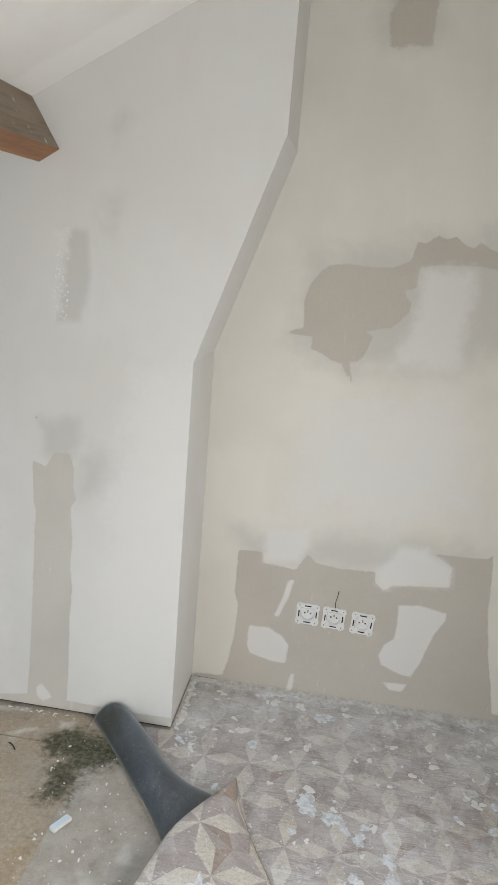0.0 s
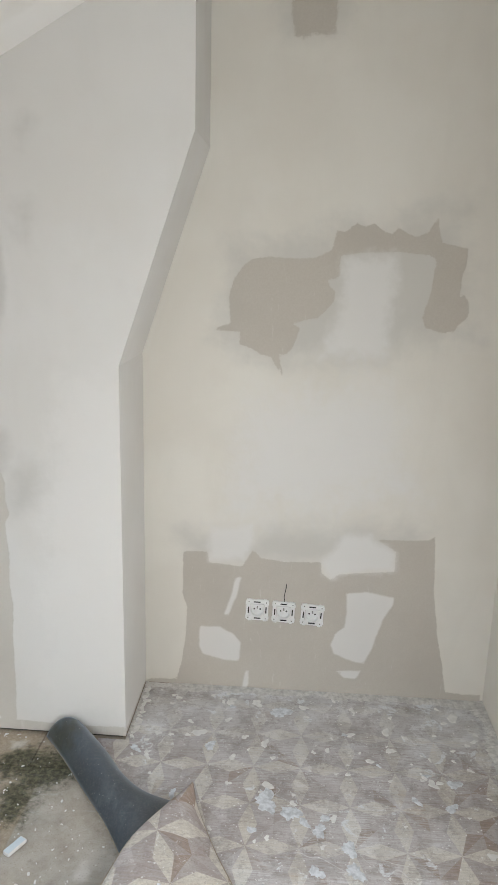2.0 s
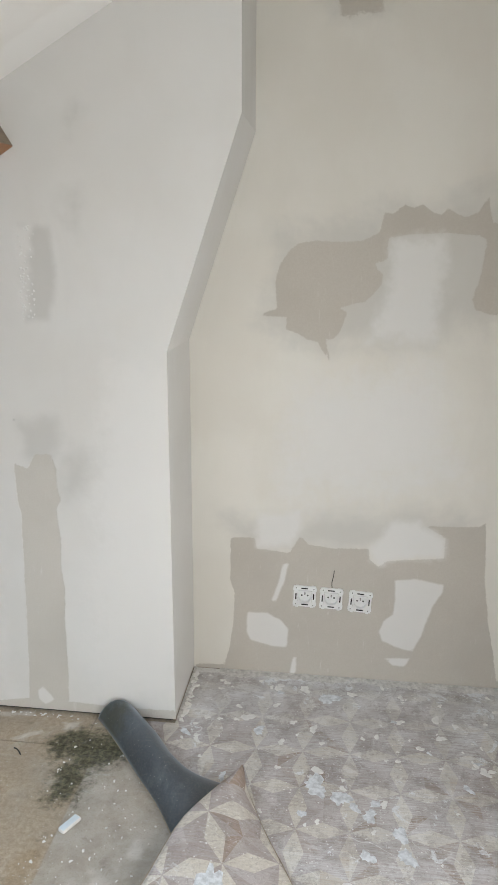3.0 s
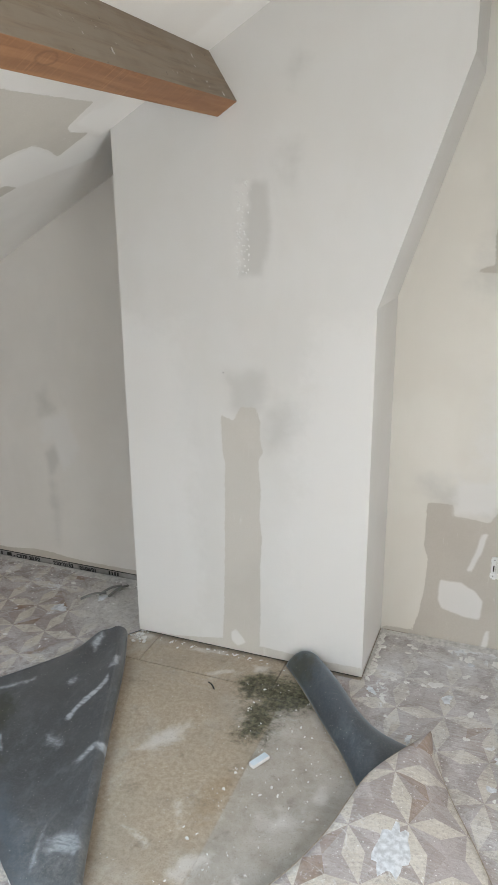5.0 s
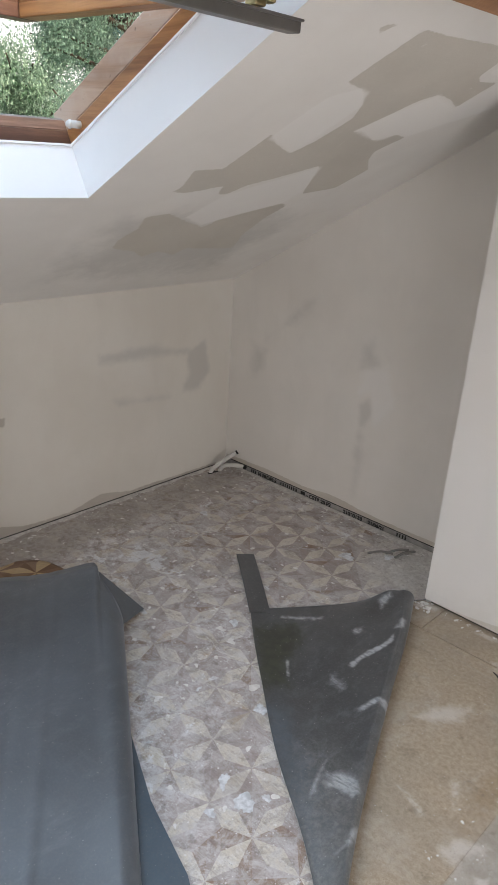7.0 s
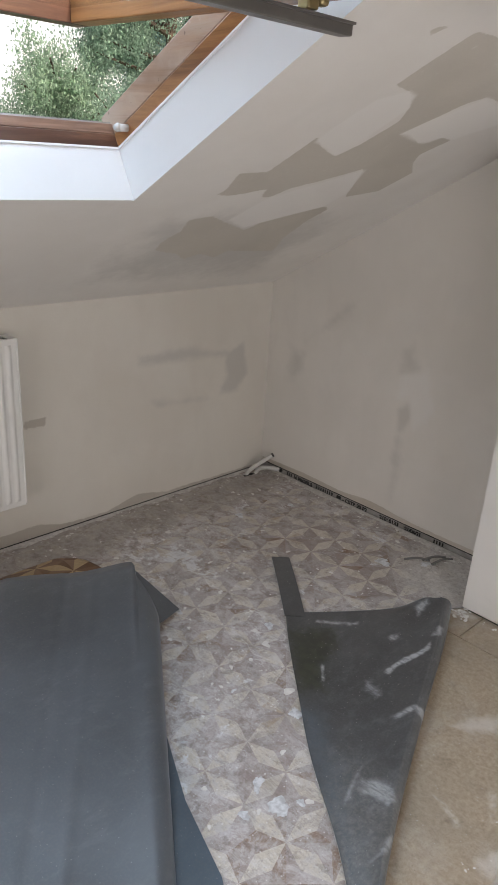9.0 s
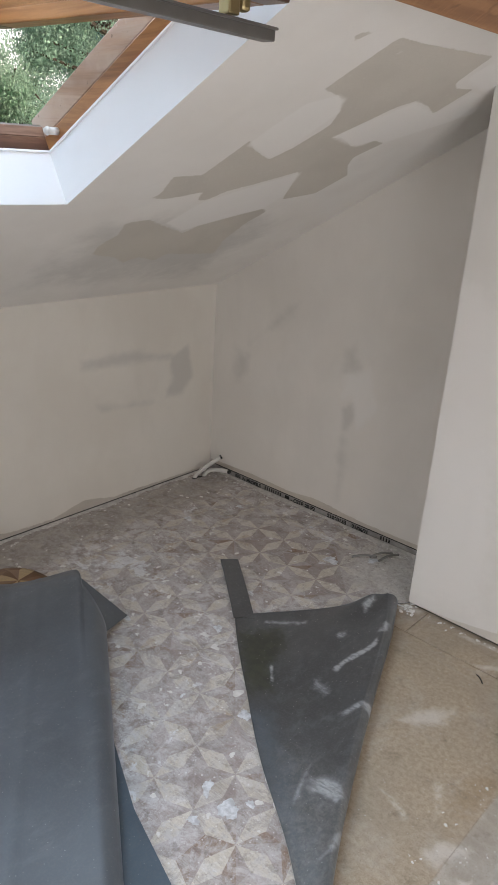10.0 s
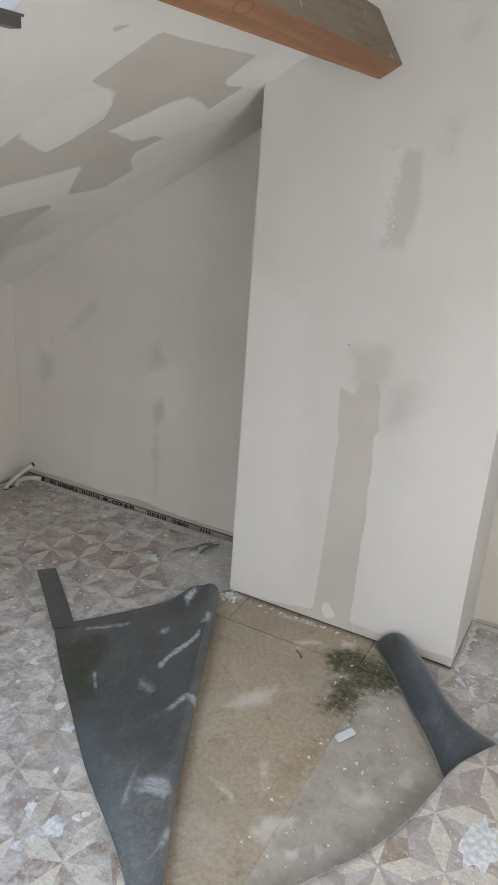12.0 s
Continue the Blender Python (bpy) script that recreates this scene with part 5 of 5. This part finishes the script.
# filler and dust along the foot of the walls
def ragged_ribbon(bm, start, end, inward, width, height, seed):
    """A strip along the foot of a wall whose inner edge wanders."""
    rnd = random.Random(seed)
    a, b, side = Vector(start), Vector(end), Vector(inward)
    n = int((b - a).length / 0.006)
    slow = [rnd.random() for _ in range(n // 9 + 3)]
    rows = []
    for k in range(n + 1):
        p = a.lerp(b, k / n)
        i, f = divmod(k / 9, 1)
        w = width * (0.25 + 1.1 * (slow[int(i)] * (1 - f) + slow[int(i) + 1] * f) + 0.35 * rnd.random())
        rows.append([bm.verts.new(p + side * q + Vector((0, 0, z))) for q, z in ((0, height), (w * 0.55, height * (0.6 + 0.4 * rnd.random())), (w, 0.0))])
    for p, q in zip(rows, rows[1:]):
        for k in range(2):
            bm.faces.new((p[k], p[k + 1], q[k + 1], q[k]))


DUSTY = plain("dusty_filler", (0.66, 0.645, 0.62), 0.9, var=0.3, scale=70)
for start, end, inward, width, height, seed in (
        ((BR + 0.09, GABLE - 0.001, TOP), (RIGHT, GABLE - 0.001, TOP), (0, -1, 0), 0.030, 0.004, 1), ((RIGHT - 0.001, GABLE, TOP), (RIGHT - 0.001, 1.4, TOP), (-1, 0, 0), 0.034, 0.006, 2),
        ((BR + 0.001, FRONT + 0.01, TOP), (BR + 0.001, GABLE, TOP), (1, 0, 0), 0.016, 0.004, 3), ((KNEE + 0.03, GABLE + 0.002, TOP), (BL - 0.02, GABLE + 0.002, TOP), (0, -1, 0), 0.026, 0.0025, 4),
        ((KNEE + 0.001, 0.5, TOP), (KNEE + 0.001, GABLE - 0.04, TOP), (1, 0, 0), 0.022, 0.003, 5)):
    bm = bmesh.new()
    ragged_ribbon(bm, start, end, inward, width, height, seed)
    tagged(part("filler_edge", bm, DUSTY), "ragged pale filler and dust along the foot of the wall", "plaster", "filler along the walls")
bm = bmesh.new()
for k in range(14):
    splat(bm, BR + 0.012 + 0.01 * random.random(), FRONT + 0.01 + k * 0.02, TOP - 0.002, 0.010 + 0.012 * random.random(), 0.006, 9)
for k in range(26):
    splat(bm, -0.83 + 0.07 * random.random(), 1.80 + 0.10 * random.random(), 0.001, 0.004 + 0.008 * random.random(), 0.003, 9)
for k in range(40):
    splat(bm, random.uniform(-0.75, -0.1), FRONT - 0.006 - abs(random.gauss(0, 0.012)), 0.0, 0.002 + 0.006 * random.random(), 0.0015, 8)
for k in range(90):
    splat(bm, random.uniform(KNEE + 0.05, BL - 0.03), GABLE - 0.012 - abs(random.gauss(0, 0.025)), TOP - 0.002, 0.002 + 0.007 * random.random(), 0.003, 8)
for k in range(90):
    splat(bm, KNEE + 0.006 + abs(random.gauss(0, 0.035)), random.uniform(0.6, GABLE - 0.05), TOP - 0.002, 0.002 + 0.006 * random.random(), 0.003, 8)
tagged(part("filler_crumbs", bm, DRY), "small white filler crumbs along the foot of the walls", "plaster", kind="stuff")

# blisters of dried filler and a screw hole on the flue
def wall_dot(bm, x, z, r, h, rnd):
    """A low ragged dome on the front of the flue."""
    top = bm.verts.new((x, FRONT - h, z))
    ring = [bm.verts.new((x + r * q * math.cos(w), FRONT + 0.0003, z + r * q * math.sin(w))) for w, q in ((2 * math.pi * k / 9, 0.7 + 0.5 * rnd.random()) for k in range(9))]
    for k in range(9):
        bm.faces.new((ring[k], ring[(k + 1) % 9], top))


rnd = random.Random(12)
bm = bmesh.new()
for k in range(70):
    z = rnd.uniform(1.20, 1.44)
    wall_dot(bm, -0.432 + 0.04 * rnd.random() ** 1.6 + 0.03 * (z - 1.2), z, 0.0018 + 0.0035 * rnd.random(), 0.0012, rnd)
tagged(part("filler_blisters", bm, DRY), "small white blisters of dried filler on the flue", "plaster", kind="stuff")
bm = bmesh.new()
wall_dot(bm, -0.478, 0.926, 0.003, 0.0006, rnd)
tagged(part("screw_hole", bm, DARK), "small dark screw hole in the flue's board", "hole")

# ---- scrap of clean vinyl behind the fold ----
SCRAP = [(-1.90, 0.74), (-1.90, 0.97), (-1.82, 1.05), (-1.62, 1.08), (-1.54, 0.85)]


def scrap(u, v):
    p = Vector(SCRAP[0]).lerp(Vector(SCRAP[1]), v).lerp(Vector(SCRAP[4]).lerp(Vector(SCRAP[3]), v), u)
    return Vector((p.x, p.y, 0.008 + 0.050 * math.sin(math.pi * min(1, u * 1.1)) * (1 - 0.3 * v)))


loose_sheet("vinyl_scrap", 20, 20, scrap, [VINYL_CLEAN, BACKING], lambda p: ((p.x * 0.8 + p.y * 0.6) / A + 0.1, (p.y * 0.8 - p.x * 0.6) / B + 0.35), "curled scrap of clean brown star-patterned vinyl")

# ---- outside ----
ground = part("ground", block(bmesh.new(), (-400, -400, -5.3), (400, 400, -5.2)), plain("grass_ground", (0.07, 0.10, 0.04), 0.9, var=0.4, scale=0.5))
structure(ground, "distant lawn below the house", "ground")


glow = bpy.data.materials.new("bright_sky")
glow.use_nodes = True
glow.node_tree.nodes["Principled BSDF"].inputs["Base Color"].default_value = (0, 0, 0, 1)
glow.node_tree.nodes["Principled BSDF"].inputs["Emission Color"].default_value = (0.95, 0.98, 1.0, 1)
glow.node_tree.nodes["Principled BSDF"].inputs["Emission Strength"].default_value = 1.3
structure(part("backdrop", block(bmesh.new(), (-80, -60, -5.2), (-79.5, 140, 60)), glow), "bright hazy sky beyond the trees", "sky")


def leaf_material(name, col):
    m = Mat(name, 0.5, spec=0.3)
    r = m.t.nodes.new("ShaderNodeNewGeometry").outputs["Random Per Island"]
    m.color(m.mix(r, col, tuple(k * 0.3 for k in col)))
    tr = m.t.nodes.new("ShaderNodeBsdfTranslucent")
    m.put(tr.inputs[0], tuple(k * 1.4 for k in col))
    mx = m.t.nodes.new("ShaderNodeMixShader")
    mx.inputs[0].default_value = 0.4
    m.t.links.new(m.b.outputs[0], mx.inputs[1])
    m.t.links.new(tr.outputs[0], mx.inputs[2])
    m.t.links.new(mx.outputs[0], m.t.nodes["Material Output"].inputs["Surface"])
    return m.m


BARK = plain("bark", (0.11, 0.085, 0.065), 0.9, var=0.4, scale=12)


def tree(x, y, top, width, leaves, col, seed, label):
    rnd = random.Random(seed)
    ob = thing("tree", pose(x, y, -5.2), label, "tree", "trees outside")
    h = top + 5.2
    bm = bmesh.new()
    rod(bm, (0, 0, 0), (0.1, 0, h * 0.55), 0.22, 10, 0.13)
    rod(bm, (0.1, 0, h * 0.54), (0, 0.1, h * 0.95), 0.13, 8, 0.02)
    tips = []
    for k in range(60):
        z = h * rnd.uniform(0.42, 0.93)
        w = rnd.uniform(0, 6.28)
        reach = width * rnd.uniform(0.45, 1.0) * (1.15 - 0.6 * abs(z / h - 0.62) / 0.4)
        a = Vector((0.08, 0, z))
        b = a + Vector((reach * math.cos(w), reach * math.sin(w), reach * rnd.uniform(0.1, 0.5)))
        rod(bm, a, b, 0.045, 6, 0.01)
        tips += [(a.lerp(b, f) + Vector((rnd.gauss(0, 0.15), rnd.gauss(0, 0.15), rnd.gauss(0, 0.15))), 0.16 + 0.16 * rnd.random()) for f in (0.3, 0.45, 0.6, 0.75, 0.88, 1.0)]
    part("trunk", bm, BARK, ob)
    verts, faces = [], []
    for k in range(leaves):
        c, r = tips[rnd.randrange(len(tips))]
        p = c + Vector((rnd.gauss(0, r * 0.5), rnd.gauss(0, r * 0.5), rnd.gauss(-0.05, r * 0.6)))
        q = Euler((rnd.uniform(0, 6.3), rnd.uniform(0, 6.3), rnd.uniform(0, 6.3))).to_matrix()
        l, w = rnd.uniform(0.016, 0.034), rnd.uniform(0.009, 0.017)
        n = len(verts)
        verts += [p + q @ Vector(v) for v in ((-l, 0, 0), (0, -w, 0.01), (l, 0, 0), (0, w, 0.01))]
        faces.append((n, n + 1, n + 2, n + 3))
    me = bpy.data.meshes.new("crown")
    me.from_pydata(verts, [], faces)
    link("crown", me, leaf_material("leaf", col), ob)


tree(-9.2, 7.0, 5.6, 2.3, 140000, (0.34, 0.50, 0.41), 3, "tall leafy green tree outside the roof window")
tree(-13.0, 10.8, 6.5, 2.6, 110000, (0.24, 0.42, 0.43), 8, "darker blue-green tree farther off")
tree(-10.2, 5.8, 2.75, 1.5, 90000, (0.38, 0.54, 0.42), 5, "lower light green tree")

for k, (x, y, w) in enumerate(((-1.045, 2.06, 60), (-1.015, 2.065, 72), (-1.08, 2.00, 42))):
    a, b = math.cos(radians(w)) * 0.05, math.sin(radians(w)) * 0.05
    bm = tube(bmesh.new(), [(x - a, y - b, 0.009), (x, y, 0.022), (x + a * 0.8, y + b, 0.010)], 0.0045, 8)
    tagged(part("sheath_offcut", bm, SHEATH, smooth=True), "short grey sheath offcut on the dusty vinyl", "offcut", "offcuts by the wall")
